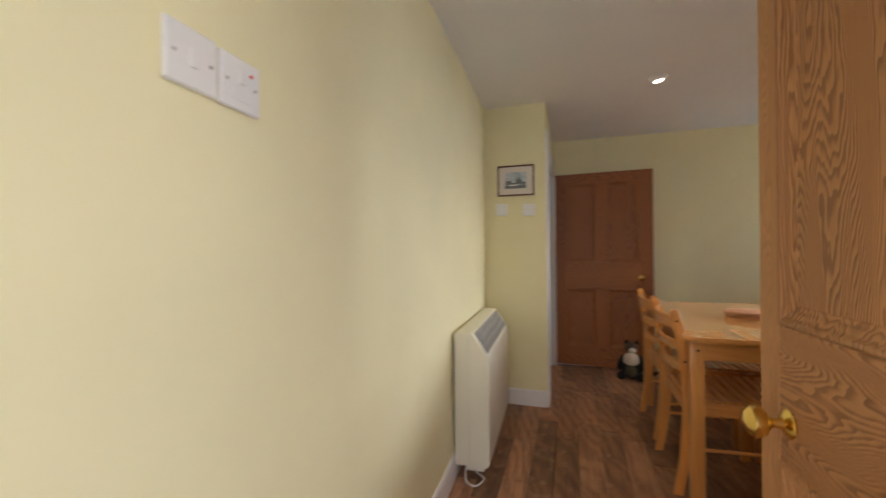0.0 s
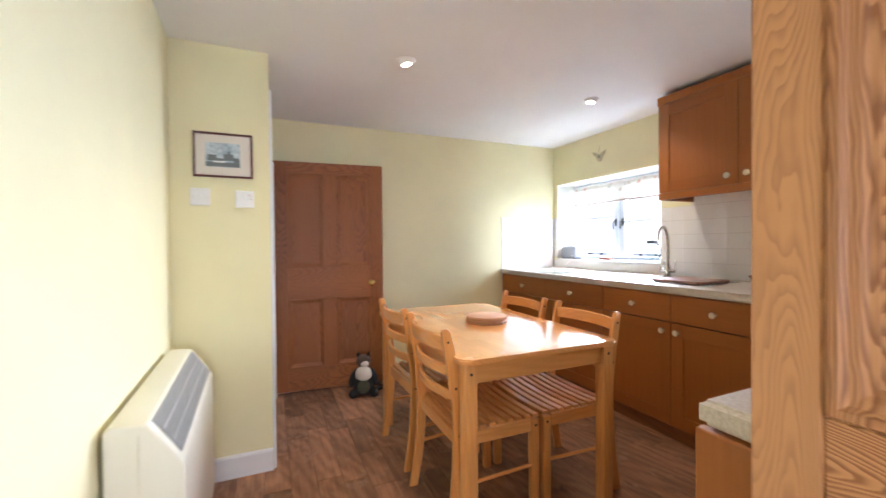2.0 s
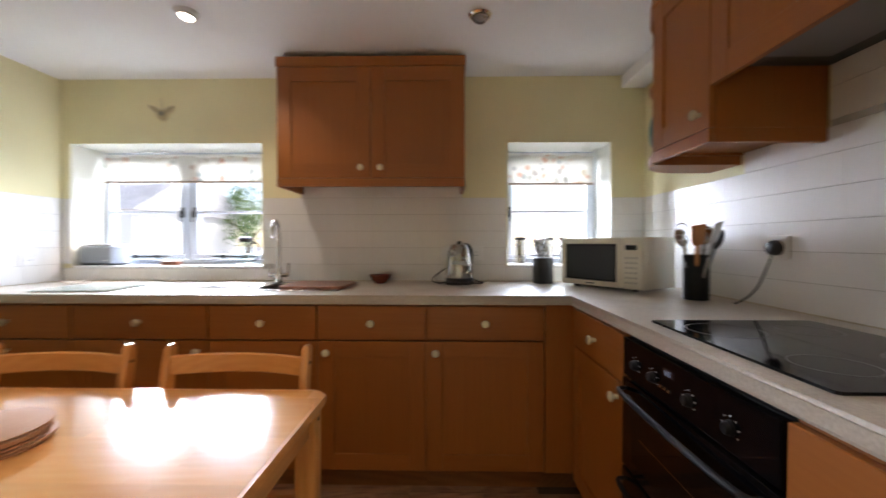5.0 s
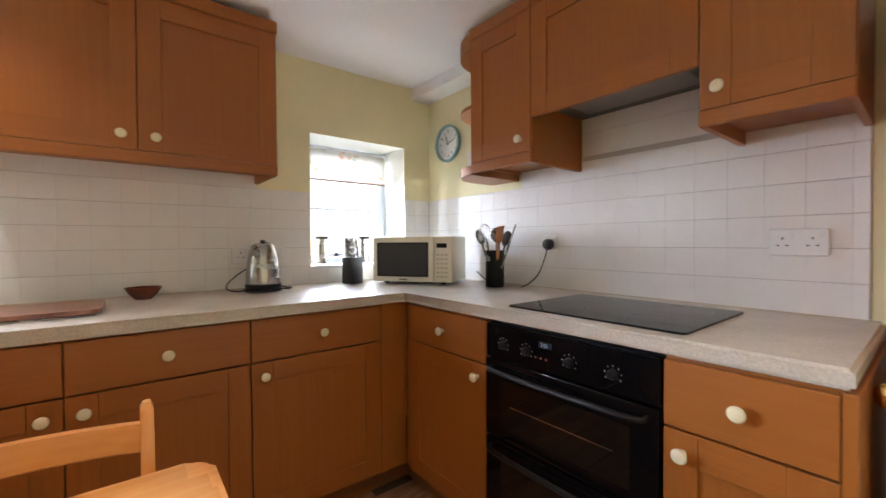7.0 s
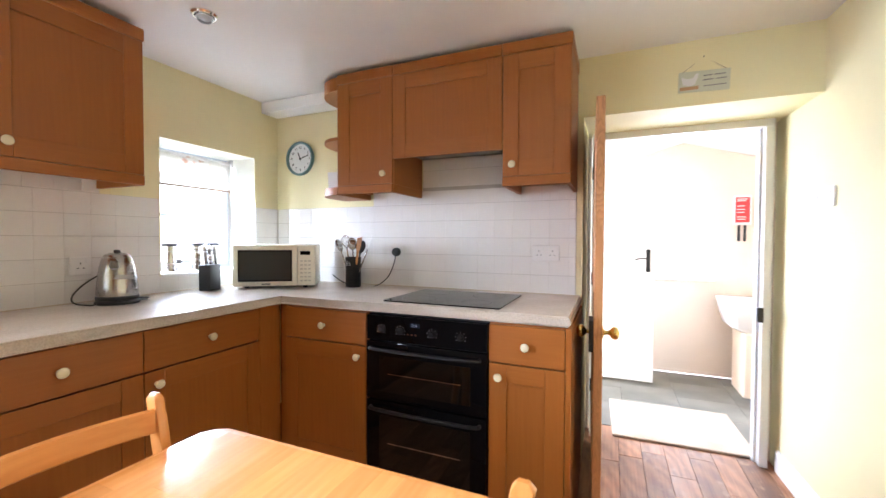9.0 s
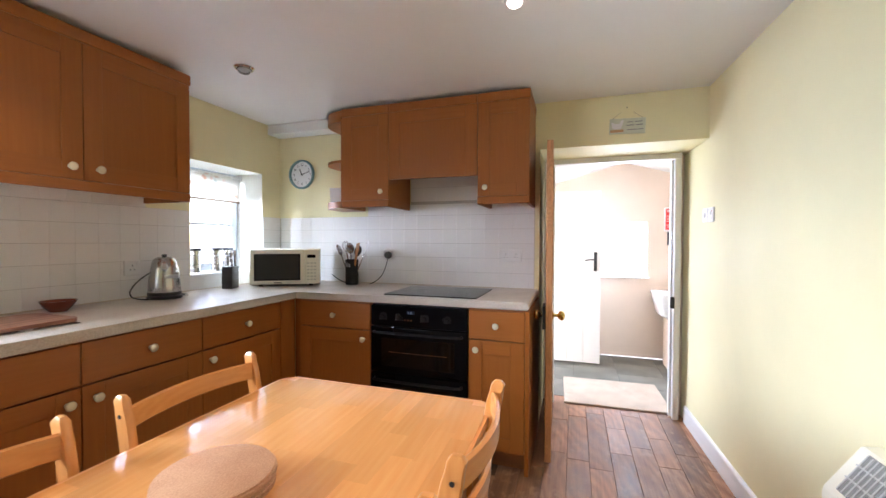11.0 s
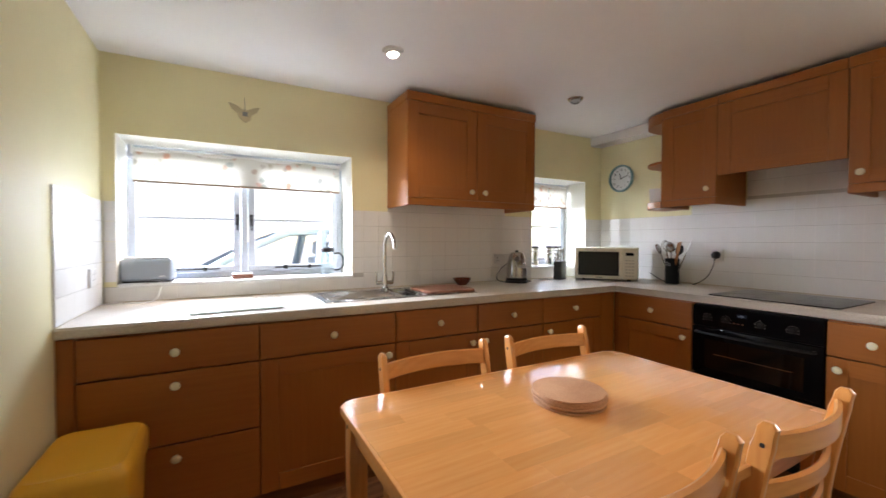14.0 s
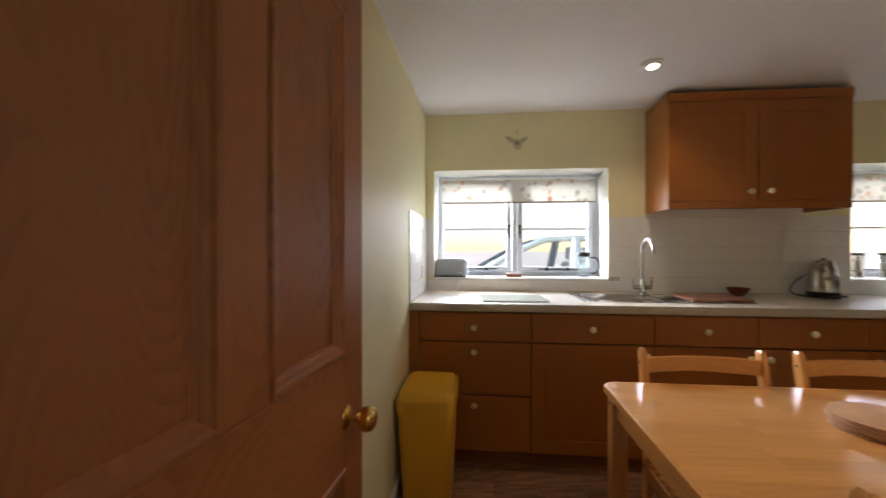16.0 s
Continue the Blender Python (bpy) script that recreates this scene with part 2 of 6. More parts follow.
PINEDZ = pine("waxed pine upright", (0.15, 0.042, 0.012), (0.37, 0.124, 0.033), "Z", 13.0, 0.42, 0.62)
PINEDX = pine("waxed pine level", (0.15, 0.042, 0.012), (0.37, 0.124, 0.033), "X", 13.0, 0.42, 0.6)
BEECHX = wood("lacquered beech x", (0.66, 0.268, 0.068), (0.74, 0.335, 0.098), "X", 24, 1.2, 0.28, 0.5, 0.02, (0.94, 1.05), 0.8)
BEECHY = wood("lacquered beech y", (0.66, 0.268, 0.068), (0.74, 0.335, 0.098), "Y", 24, 1.2, 0.28, 0.5, 0.02, (0.94, 1.05), 0.8)
BEECHZ = wood("lacquered beech z", (0.66, 0.268, 0.068), (0.74, 0.335, 0.098), "Z", 24, 1.2, 0.28, 0.5, 0.02, (0.94, 1.05), 0.8)
STAVE = wood("lacquered table stave", (0.76, 0.335, 0.105), (0.82, 0.405, 0.14), "Y", 26, 1.5, 0.18, 0.8, 0.008, (0.88, 1.08), 0.85)
PLANK = wood("worn floor plank", (0.19, 0.082, 0.042), (0.38, 0.195, 0.105), "Y", 9, 3.0, 0.5, 0.0, 0.25, (0.62, 1.32), 0.75, 0.3, 0.25, 0.75)


def worn(m, scale, low, high, pale):
    """Adds patches of wear and dirt to a wood."""
    nt = m.node_tree
    b = nt.nodes["Principled BSDF"]
    old = b.inputs["Base Color"].links[0].from_socket
    n1, n2 = node(nt, "ShaderNodeTexNoise", Scale=scale, Detail=6.0, Roughness=0.7), node(nt, "ShaderNodeTexNoise", Scale=scale * 5, Detail=4.0)
    v = coords(nt, (1, 0.6, 1))
    nt.links.new(v, n1.inputs["Vector"])
    nt.links.new(v, n2.inputs["Vector"])
    hs, mr, mx = nt.nodes.new("ShaderNodeHueSaturation"), nt.nodes.new("ShaderNodeMapRange"), nt.nodes.new("ShaderNodeMix")
    mr.inputs["From Min"].default_value, mr.inputs["From Max"].default_value = 0.3, 0.7
    mr.inputs["To Min"].default_value, mr.inputs["To Max"].default_value = low, high
    nt.links.new(n1.outputs["Fac"], mr.inputs["Value"])
    nt.links.new(mr.outputs[0], hs.inputs["Value"])
    nt.links.new(old, hs.inputs["Color"])
    mx.data_type = "RGBA"
    mx.inputs[7].default_value = (*pale, 1)
    nt.links.new(hs.outputs[0], mx.inputs[6])
    nt.links.new(ramp(nt, n2.outputs["Fac"], [(0.55, (0, 0, 0)), (0.72, (0.5, 0.5, 0.5))]), mx.inputs[0])
    nt.links.new(mx.outputs[2], b.inputs["Base Color"])
    nt.links.new(ramp(nt, n1.outputs["Fac"], [(0.3, (0.42, 0.42, 0.42)), (0.7, (0.68, 0.68, 0.68))]), b.inputs["Roughness"])


worn(PLANK, 5.0, 0.72, 1.4, (0.43, 0.27, 0.175))
GAP = paint("dark joint", (0.08, 0.05, 0.033), 0.9, 0.1, 0.1)
GROUT = paint("grey grout", (0.50, 0.475, 0.44), 0.9, 0.05, 0.1)
TILE = paint("off-white glazed tile", (0.80, 0.785, 0.755), 0.30, 0.04, 0.05, 12, coat=0.08)
TOP = speckle("pale stone laminate", (0.47, 0.41, 0.34), (0.62, 0.56, 0.49), 160, 0.36, 0.36, 0.6)
STEEL = brushed("brushed steel", (0.42, 0.405, 0.385), 0.24, (1, 1, 8))
CHROME = plain("polished metal", (0.75, 0.74, 0.72), 0.12, 1.0)
TAPMET = plain("satin nickel", (0.5, 0.48, 0.44), 0.25, 1.0)
BRASS = plain("polished brass", (0.80, 0.55, 0.17), 0.14, 1.0)
BLACKGLASS = plain("black glass", (0.004, 0.004, 0.005), 0.05)
BLACKGLASS.node_tree.nodes["Principled BSDF"].inputs["Specular IOR Level"].default_value = 0.15
BLACK = paint("black enamel", (0.010, 0.010, 0.011), 0.42, 0.1, 0.0, spec=0.2)
BLACKPLASTIC = paint("black plastic", (0.015, 0.015, 0.016), 0.45, 0.1, 0.1)
IRON = paint("black iron", (0.02, 0.02, 0.02), 0.5, 0.2, 0.3, metal=0.4)
IVORY = plain("ivory ceramic", (0.78, 0.70, 0.50), 0.2, 0.0, 0.4)
WHITEPLASTIC = paint("white plastic", (0.80, 0.79, 0.77), 0.35, 0.02, 0.0)
CREAMMETAL = paint("cream enamelled metal", (0.82, 0.79, 0.66), 0.4, 0.03, 0.08, 50)
GRILLE = paint("grey grille", (0.22, 0.22, 0.21), 0.5, 0.1, 0.0)
GLASS = glass("window glass")
CLEAR = glass("clear glass", (0.93, 0.96, 0.96))
BLIND = floral("floral blind cloth")
CORK = speckle("cork", (0.44, 0.21, 0.10), (0.64, 0.37, 0.21), 320, 0.75, 0.38, 0.62, relief=0.3)
YELLOWPLASTIC = paint("yellow plastic", (0.80, 0.42, 0.04), 0.35, 0.03, 0.05)
RED = paint("red card", (0.75, 0.04, 0.04), 0.5, 0.05, 0.0)
SLATE = paint("slate slab", (0.17, 0.165, 0.14), 0.55, 0.3, 0.8, 14)
TERRA = paint("red-brown glaze", (0.16, 0.035, 0.018), 0.2, 0.25, 0.05)


# ---- builders ----
def bx(bm, lo, hi, bev=0.0, m=None, seg=1):
    """A box between two corners, its edges rounded."""
    c, s = [(a + b) / 2 for a, b in zip(lo, hi)], [abs(b - a) for a, b in zip(lo, hi)]
    vs = bmesh.ops.create_cube(bm, size=1, matrix=(m or Matrix()) @ Matrix.Translation(c) @ Matrix.Diagonal((*s, 1)))["verts"]
    if bev:
        es = {e for v in vs for e in v.link_edges}
        bmesh.ops.bevel(bm, geom=list(es), offset=bev, segments=seg, profile=0.5, affect="EDGES")


def part(name, bm, mat, parent=None, label="", smooth=False):
    me = bpy.data.meshes.new(name)
    bmesh.ops.recalc_face_normals(bm, faces=bm.faces)
    bm.to_mesh(me)
    bm.free()
    me.materials.append(mat)
    if smooth:
        me.shade_smooth()
        me.set_sharp_from_angle(angle=radians(38))
    ob = new(name, me)
    ob.parent = parent
    return tagged(ob, label)


def slab(name, lo, hi, mat, parent=None, label="", bev=0.002, m=None, seg=1):
    bm = bmesh.new()
    bx(bm, lo, hi, bev, m, seg)
    return part(name, bm, mat, parent, label, seg > 1)


def thing(name, at=(0, 0, 0), rz=0, label="", category="", group="", kind=""):
    ob = new(name)
    ob.empty_display_size = 0.05
    ob.matrix_world = pose(*at, 0, 0, rz)
    return tagged(ob, label, category, group, kind)


def turned(bm, prof, n=24, m=None, close=True):
    """A turned body from (radius, height) pairs about z."""
    m = m or Matrix()
    rings = [[bm.verts.new(m @ Vector((r * math.cos(a), r * math.sin(a), z))) for a in [2 * math.pi * k / n for k in range(n)]] for r, z in prof]
    for a, b in zip(rings, rings[1:]):
        for k in range(n):
            bm.faces.new((a[k], a[(k + 1) % n], b[(k + 1) % n], b[k]))
    if close:
        bm.faces.new(rings[0][::-1])
        bm.faces.new(rings[-1])


def turn(name, prof, mat, parent=None, label="", n=24, m=None, close=True):
    bm = bmesh.new()
    turned(bm, prof, n, m, close)
    return part(name, bm, mat, parent, label, True)


def tube(bm, pts, r, n=8, flat=1.0, closed_ends=True):
    """A round bar along points; r may be one radius or one for each point."""
    pts = [Vector(p) for p in pts]
    rs = r if isinstance(r, (list, tuple)) else [r] * len(pts)
    rings, side = [], None
    for i, p in enumerate(pts):
        d = (pts[min(i + 1, len(pts) - 1)] - pts[max(i - 1, 0)]).normalized()
        if side is None:
            side = d.orthogonal().normalized()
        side = (side - d * side.dot(d)).normalized()
        up = d.cross(side)
        rings.append([bm.verts.new(p + (side * math.cos(a) + up * math.sin(a) * flat) * rs[i]) for a in [2 * math.pi * k / n for k in range(n)]])
    for a, b in zip(rings, rings[1:]):
        for k in range(n):
            bm.faces.new((a[k], a[(k + 1) % n], b[(k + 1) % n], b[k]))
    if closed_ends:
        bm.faces.new(rings[0][::-1])
        bm.faces.new(rings[-1])


def bar(name, pts, r, mat, parent=None, label="", n=8, flat=1.0):
    bm = bmesh.new()
    tube(bm, pts, r, n, flat)
    return part(name, bm, mat, parent, label, True)


def smoothed(pts, n=5):
    """A curve through the points."""
    P = [Vector(p) for p in pts]
    P = [P[0] * 2 - P[1]] + P + [P[-1] * 2 - P[-2]]
    out = []
    for a, b, c, d in zip(P, P[1:], P[2:], P[3:]):
        for k in range(n):
            t = k / n
            out.append(0.5 * (2 * b + (c - a) * t + (2 * a - 5 * b + 4 * c - d) * t * t + (3 * b - a - 3 * c + d) * t**3))
    return out + [P[-2]]


def prism(bm, outline, z0, z1, m=None):
    m = m or Matrix()
    lo, hi = [bm.verts.new(m @ Vector((x, y, z0))) for x, y in outline], [bm.verts.new(m @ Vector((x, y, z1))) for x, y in outline]
    bm.faces.new(lo[::-1]), bm.faces.new(hi)
    for k in range(len(lo)):
        j = (k + 1) % len(lo)
        bm.faces.new((lo[k], lo[j], hi[j], hi[k]))


def rounded(x0, x1, y0, y1, r, n=5):
    out = []
    for cx, cy, a0 in ((x1 - r, y1 - r, 0), (x0 + r, y1 - r, 90), (x0 + r, y0 + r, 180), (x1 - r, y0 + r, 270)):
        out += [(cx + r * math.cos(radians(a0 + 90 * k / n)), cy + r * math.sin(radians(a0 + 90 * k / n))) for k in range(n + 1)]
    return out


def wall(name, p0, p1, z0, z1, thick, mat, holes=(), label=""):
    """A wall from p0 to p1 in plan, its thickness to the right of that way, with openings (from, to, bottom, top) along it."""
    p0, p1 = Vector(p0), Vector(p1)
    length, way = (p1 - p0).length, (p1 - p0).normalized()
    m = Matrix.Translation((*p0, 0)) @ Matrix.Rotation(math.atan2(way.y, way.x), 4, "Z")
    us, zs = sorted({0, length, *[h[0] for h in holes], *[h[1] for h in holes]}), sorted({z0, z1, *[h[2] for h in holes], *[h[3] for h in holes]})
    solid = {(i, j): not any(h[0] <= (us[i] + us[i + 1]) / 2 <= h[1] and h[2] <= (zs[j] + zs[j + 1]) / 2 <= h[3] for h in holes)
             for i in range(len(us) - 1) for j in range(len(zs) - 1)}
    bm, made = bmesh.new(), {}

    def v(i, j, back):
        if (i, j, back) not in made:
            made[i, j, back] = bm.verts.new(m @ Vector((us[i], -thick * back, zs[j])))
        return made[i, j, back]

    for (i, j), full in solid.items():
        if not full:
            continue
        bm.faces.new((v(i, j, 0), v(i, j + 1, 0), v(i + 1, j + 1, 0), v(i + 1, j, 0)))
        bm.faces.new((v(i, j, 1), v(i + 1, j, 1), v(i + 1, j + 1, 1), v(i, j + 1, 1)))
        for di, dj, a, b in ((-1, 0, (i, j), (i, j + 1)), (1, 0, (i + 1, j), (i + 1, j + 1)), (0, -1, (i, j), (i + 1, j)), (0, 1, (i, j + 1), (i + 1, j + 1))):
            if not solid.get((i + di, j + dj), False):
                bm.faces.new((v(*a, 0), v(*b, 0), v(*b, 1), v(*a, 1)))
    return tagged(part(name, bm, mat, None, label), kind="structure")


def structure(ob, label=""):
    return tagged(ob, label, kind="structure")


# ---- the room's shell ----
CEIL = 2.188
wall_east = wall("wall_east", (3.22, 6.98), (3.22, 2.562), 0, CEIL, -0.315, YELLOW, [(6.98 - 6.62, 6.98 - 5.408, 1.015, 1.788), (6.98 - 3.878, 6.98 - 3.248, 1.025, 1.784)], "pale yellow plastered wall with two deep window openings")
wall_north = wall("wall_north", (0.44, 6.68), (3.22, 6.68), 0, CEIL, -0.3, YELLOW, (), "plain pale yellow plastered wall")
wall_west = wall("wall_west", (0.111, 2.562), (-0.002, 5.535), 0, CEIL, -0.3, YELLOW, (), "pale yellow plastered wall behind the heater")
wall_jog = wall("wall_jog", (-0.29, 5.535), (0.44, 5.535), 0, CEIL, -0.10, YELLOW, (), "short pale yellow wall with a picture and two switches")
wall_alcove = wall("wall_alcove", (0.44, 5.635), (0.44, 6.98), 0, CEIL, -0.3, YELLOW, [(0.12, 0.985, 0, 1.845)], "pale yellow wall with the passage doorway")
wall_south = wall("wall_south", (3.22, 3.04), (0.09, 3.04), 0, CEIL, -0.48, YELLOW, [(2.14, 3.13, 0, 1.878)], "pale yellow wall with a deep doorway")
structure(slab("ceiling", (-1.6, 2.562, CEIL), (3.5, 6.98, CEIL + 0.12), WHITE_CEIL, bev=0), "matt white plastered ceiling")
floor = structure(slab("floor", (-1.6, 2.45, -0.12), (3.5, 6.98, -0.012), GAP, bev=0), "worn brown wooden plank floor with dark joints")

# passage behind the second doorway: unseen plain walls, added to close it off
wall("wall_passage", (-1.6, 5.2), (-1.6, 6.98), 0, CEIL, -0.12, YELLOW, (), "unseen plain yellow wall added to close off the passage")
wall("wall_passage_end", (-1.6, 6.98), (0.44, 6.98), 0, CEIL, -0.1, YELLOW, (), "unseen plain yellow wall added to close off the passage")
wall("wall_passage_side", (-0.29, 5.3), (-1.6, 5.3), 0, CEIL, -0.1, YELLOW, (), "unseen plain yellow wall added to close off the passage")


def frame_box(name, w, h, depth, width, at, rz, label, stop=True):
    """A doorway's lining: two jambs, a head and a thin stop. Local x runs along the opening."""
    th = thing(name, at, rz, label, "door frame", kind="structure")
    slab("jamb", (-width, 0, 0), (0, depth, h), GLOSS, th, bev=0.003)
    slab("jamb", (w, 0, 0), (w + width, depth, h), GLOSS, th, bev=0.003)
    slab("head", (-width, 0, h), (w + width, depth, h + width), GLOSS, th, bev=0.003)
    if stop:
        slab("stop", (0.002, depth * 0.5, 0), (0.014, depth - 0.002, h - 0.002), GLOSS, th)
        slab("stop", (w - 0.014, depth * 0.5, 0), (w - 0.002, depth - 0.002, h - 0.002), GLOSS, th)
    return th


# door lining of the south doorway, at the outer face of the wall
frame_box("door_frame", 0.825, 1.838, 0.10, 0.040, (1.012, 2.66, 0), 180, "white painted lining of the open south doorway")
passage_frame = thing("door_frame", (0.44, 5.755, 0), 0, "white painted lining of the passage doorway", "door frame", kind="structure")
slab("jamb", (-0.29, 0.0, 0), (0.012, 0.018, 1.825), GLOSS, passage_frame)
slab("jamb", (-0.29, 0.830, 0), (0.030, 0.852, 1.825), GLOSS, passage_frame)
slab("head", (-0.29, 0.0, 1.826), (0.012, 0.866, 1.845), GLOSS, passage_frame)
slab("architrave", (0.002, -0.219, 0), (0.014, -0.002, 2.0), GLOSS, passage_frame)
slab("head_board", (0.002, 0.0, 1.847), (0.013, 0.924, 2.0), GLOSS, passage_frame)
slab("architrave", (0.002, 0.868, 0), (0.013, 0.924, 1.8455), GLOSS, passage_frame)


def skirting(name, p0, p1, h=0.115):
    """A board along a wall, on the left of the way p0 to p1, with a rounded top."""
    p0, p1 = Vector(p0), Vector(p1)
    way = p1 - p0
    m = Matrix.Translation((*p0, 0)) @ Matrix.Rotation(math.atan2(way.y, way.x), 4, "Z")
    bm = bmesh.new()
    prof = [(0, 0), (0.015, 0), (0.015, h - 0.012), (0.010, h - 0.003), (0.004, h), (0, h)]
    a, b = [bm.verts.new(m @ Vector((0, y, z))) for y, z in prof], [bm.verts.new(m @ Vector((way.length, y, z))) for y, z in prof]
    bm.faces.new(a), bm.faces.new(b[::-1])
    for k in range(6):
        bm.faces.new((a[k], b[k], b[(k + 1) % 6], a[(k + 1) % 6]))
    return structure(part(name, bm, GLOSS), "white painted skirting board")


skirting("baseboard", (-0.002, 5.52), (0.107, 2.67))
skirting("baseboard", (0.44, 5.535), (0.0, 5.535))
skirting("baseboard", (2.57, 6.68), (0.475, 6.68))


# ---- windows ----
def casement(name, y0, y1, z0, z1, splits, label):
    """A painted window that looks east: frame, casements with a glazing bar, stays and fasteners. splits: the glass of each casement (from, to)."""
    th = thing(name, (3.47, 0, 0), 0, label, "window", kind="structure")
    for lo, hi in (((0, y0, z0), (0.06, y1, z0 + 0.035)), ((0, y0, z1 - 0.035), (0.06, y1, z1)), ((0, y0, z0 + 0.0355), (0.06, y0 + 0.03, z1 - 0.0355)), ((0, y1 - 0.03, z0 + 0.0355), (0.06, y1, z1 - 0.0355))):
        slab("window_frame", lo, hi, SHADEDFRAME, th, bev=0.003)
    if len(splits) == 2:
        slab("mullion", (0, (splits[0][1] + splits[1][0]) / 2 - 0.018, z0 + 0.036), (0.06, (splits[0][1] + splits[1][0]) / 2 + 0.018, z1 - 0.036), SHADEDFRAME, th)
    for a, b in splits:
        g0, g1, w = 1.088, z1 - 0.08, 0.04
        sash = slab("casement", (-0.012, a - w, z0 + 0.037), (0.03, b + w, g0), SHADEDFRAME, th, bev=0.004)
        slab("rail", (-0.012, a - w, g1), (0.03, b + w, z1 - 0.037), SHADEDFRAME, sash, bev=0.004)
        slab("stile", (-0.012, a - w, g0), (0.03, a, g1), SHADEDFRAME, sash, bev=0.004)
        slab("stile", (-0.012, b, g0), (0.03, b + w, g1), SHADEDFRAME, sash, bev=0.004)
        slab("glazing_bar", (-0.008, a, 1.368), (0.028, b, 1.386), SHADEDFRAME, sash, bev=0.003)
        pane = slab("pane", (0.010, a, g0), (0.014, b, g1), GLASS, th, bev=0)
        pane.visible_shadow = False
        mid = (a + b) / 2
        stay = slab("window_stay", (-0.034, mid - 0.17, z0 + 0.052), (-0.022, mid + 0.13, z0 + 0.060), IRON, th, "black iron window stay")
        slab("peg", (-0.034, mid + 0.05, z0 + 0.045), (-0.014, mid + 0.075, z0 + 0.07), IRON, stay)
        slab("peg", (-0.034, mid - 0.10, z0 + 0.045), (-0.014, mid - 0.08, z0 + 0.07), IRON, stay)
    ys = [splits[0][1] + 0.022, splits[1][0] - 0.022] if len(splits) == 2 else [splits[0][1] + 0.022]
    for y in ys:
        f = slab("fastener", (-0.02, y - 0.011, 1.34), (-0.0125, y + 0.011, 1.41), IRON, th, "black iron window fastener")
        bar("fastener_handle", smoothed([(-0.022, y, 1.385), (-0.045, y, 1.38), (-0.05, y, 1.33), (-0.045, y, 1.31)], 3), 0.006, IRON, f)
    return th


casement("window_1", 5.410, 6.615, 1.017, 1.786, [(5.484, 5.965), (6.09, 6.575)], "white painted cottage casement window above the sink")
casement("window_2", 3.253, 3.876, 1.027, 1.782, [(3.320, 3.812)], "white painted narrow casement window in a deep recess")
for name, y0, y1, z in (("window_sill", 5.405, 6.618, 1.015), ("window_sill", 3.250, 3.876, 1.025)):
    structure(slab(name, (3.21, y0, z - 0.012), (3.47, y1, z + 0.006), GLOSS, bev=0.004), "white painted window sill")
wall_east.data.materials.append(paint("pale cream reveal paint", (0.73, 0.72, 0.64), 0.45, 0.02, 0.1, 45))
for f in wall_east.data.polygons:
    if abs(f.normal.x) < 0.5 and 3 < f.center.y < 6.65 and 1.0 < f.center.z < 1.9:
        f.material_index = 1


def roller_blind(y0, y1, top, bottom, label):
    th = thing("roller_blind", (3.41, 0, 0), 0, label, "roller blind")
    bm = bmesh.new()
    n = 24
    rows = [[bm.verts.new((0.004 * math.sin(k * 0.9) * (z < 0.5), y0 + (y1 - y0) * k / n, top + (bottom - top) * z)) for k in range(n + 1)] for z in (0, 1)]
    back = [[bm.verts.new((v.co.x + 0.0012, v.co.y, v.co.z)) for v in r] for r in rows]
    for k in range(n):
        bm.faces.new((rows[0][k], rows[0][k + 1], rows[1][k + 1], rows[1][k]))
        bm.faces.new((back[0][k], back[1][k], back[1][k + 1], back[0][k + 1]))
        bm.faces.new((rows[1][k], rows[1][k + 1], back[1][k + 1], back[1][k]))
    part("cloth", bm, BLIND, th, smooth=True)
    turn("roller", [(0.014, 0), (0.014, y1 - y0)], WHITEPLASTIC, th, n=16, m=Matrix.Translation((0.012, y0, top)) @ pose(0, 0, 0, -90))
    bm = bmesh.new()
    bx(bm, (-0.003, y0, bottom - 0.012), (0.005, y1, bottom), 0.002)
    part("bottom_bar", bm, plain("brown hem", (0.28, 0.2, 0.13), 0.7) if "brown hem" not in bpy.data.materials else bpy.data.materials["brown hem"], th, "brown hem bar")
    for y in (y0 - 0.012, y1 + 0.002):
        slab("bracket", (-0.012, y, top - 0.02), (0.035, y + 0.01, top + 0.03), WHITEPLASTIC, th)


roller_blind(5.44, 6.58, 1.750, 1.582, "floral roller blind, mostly rolled up, in the wide window")
roller_blind(3.285, 3.845, 1.748, 1.562, "floral roller blind, mostly rolled up, in the narrow window")


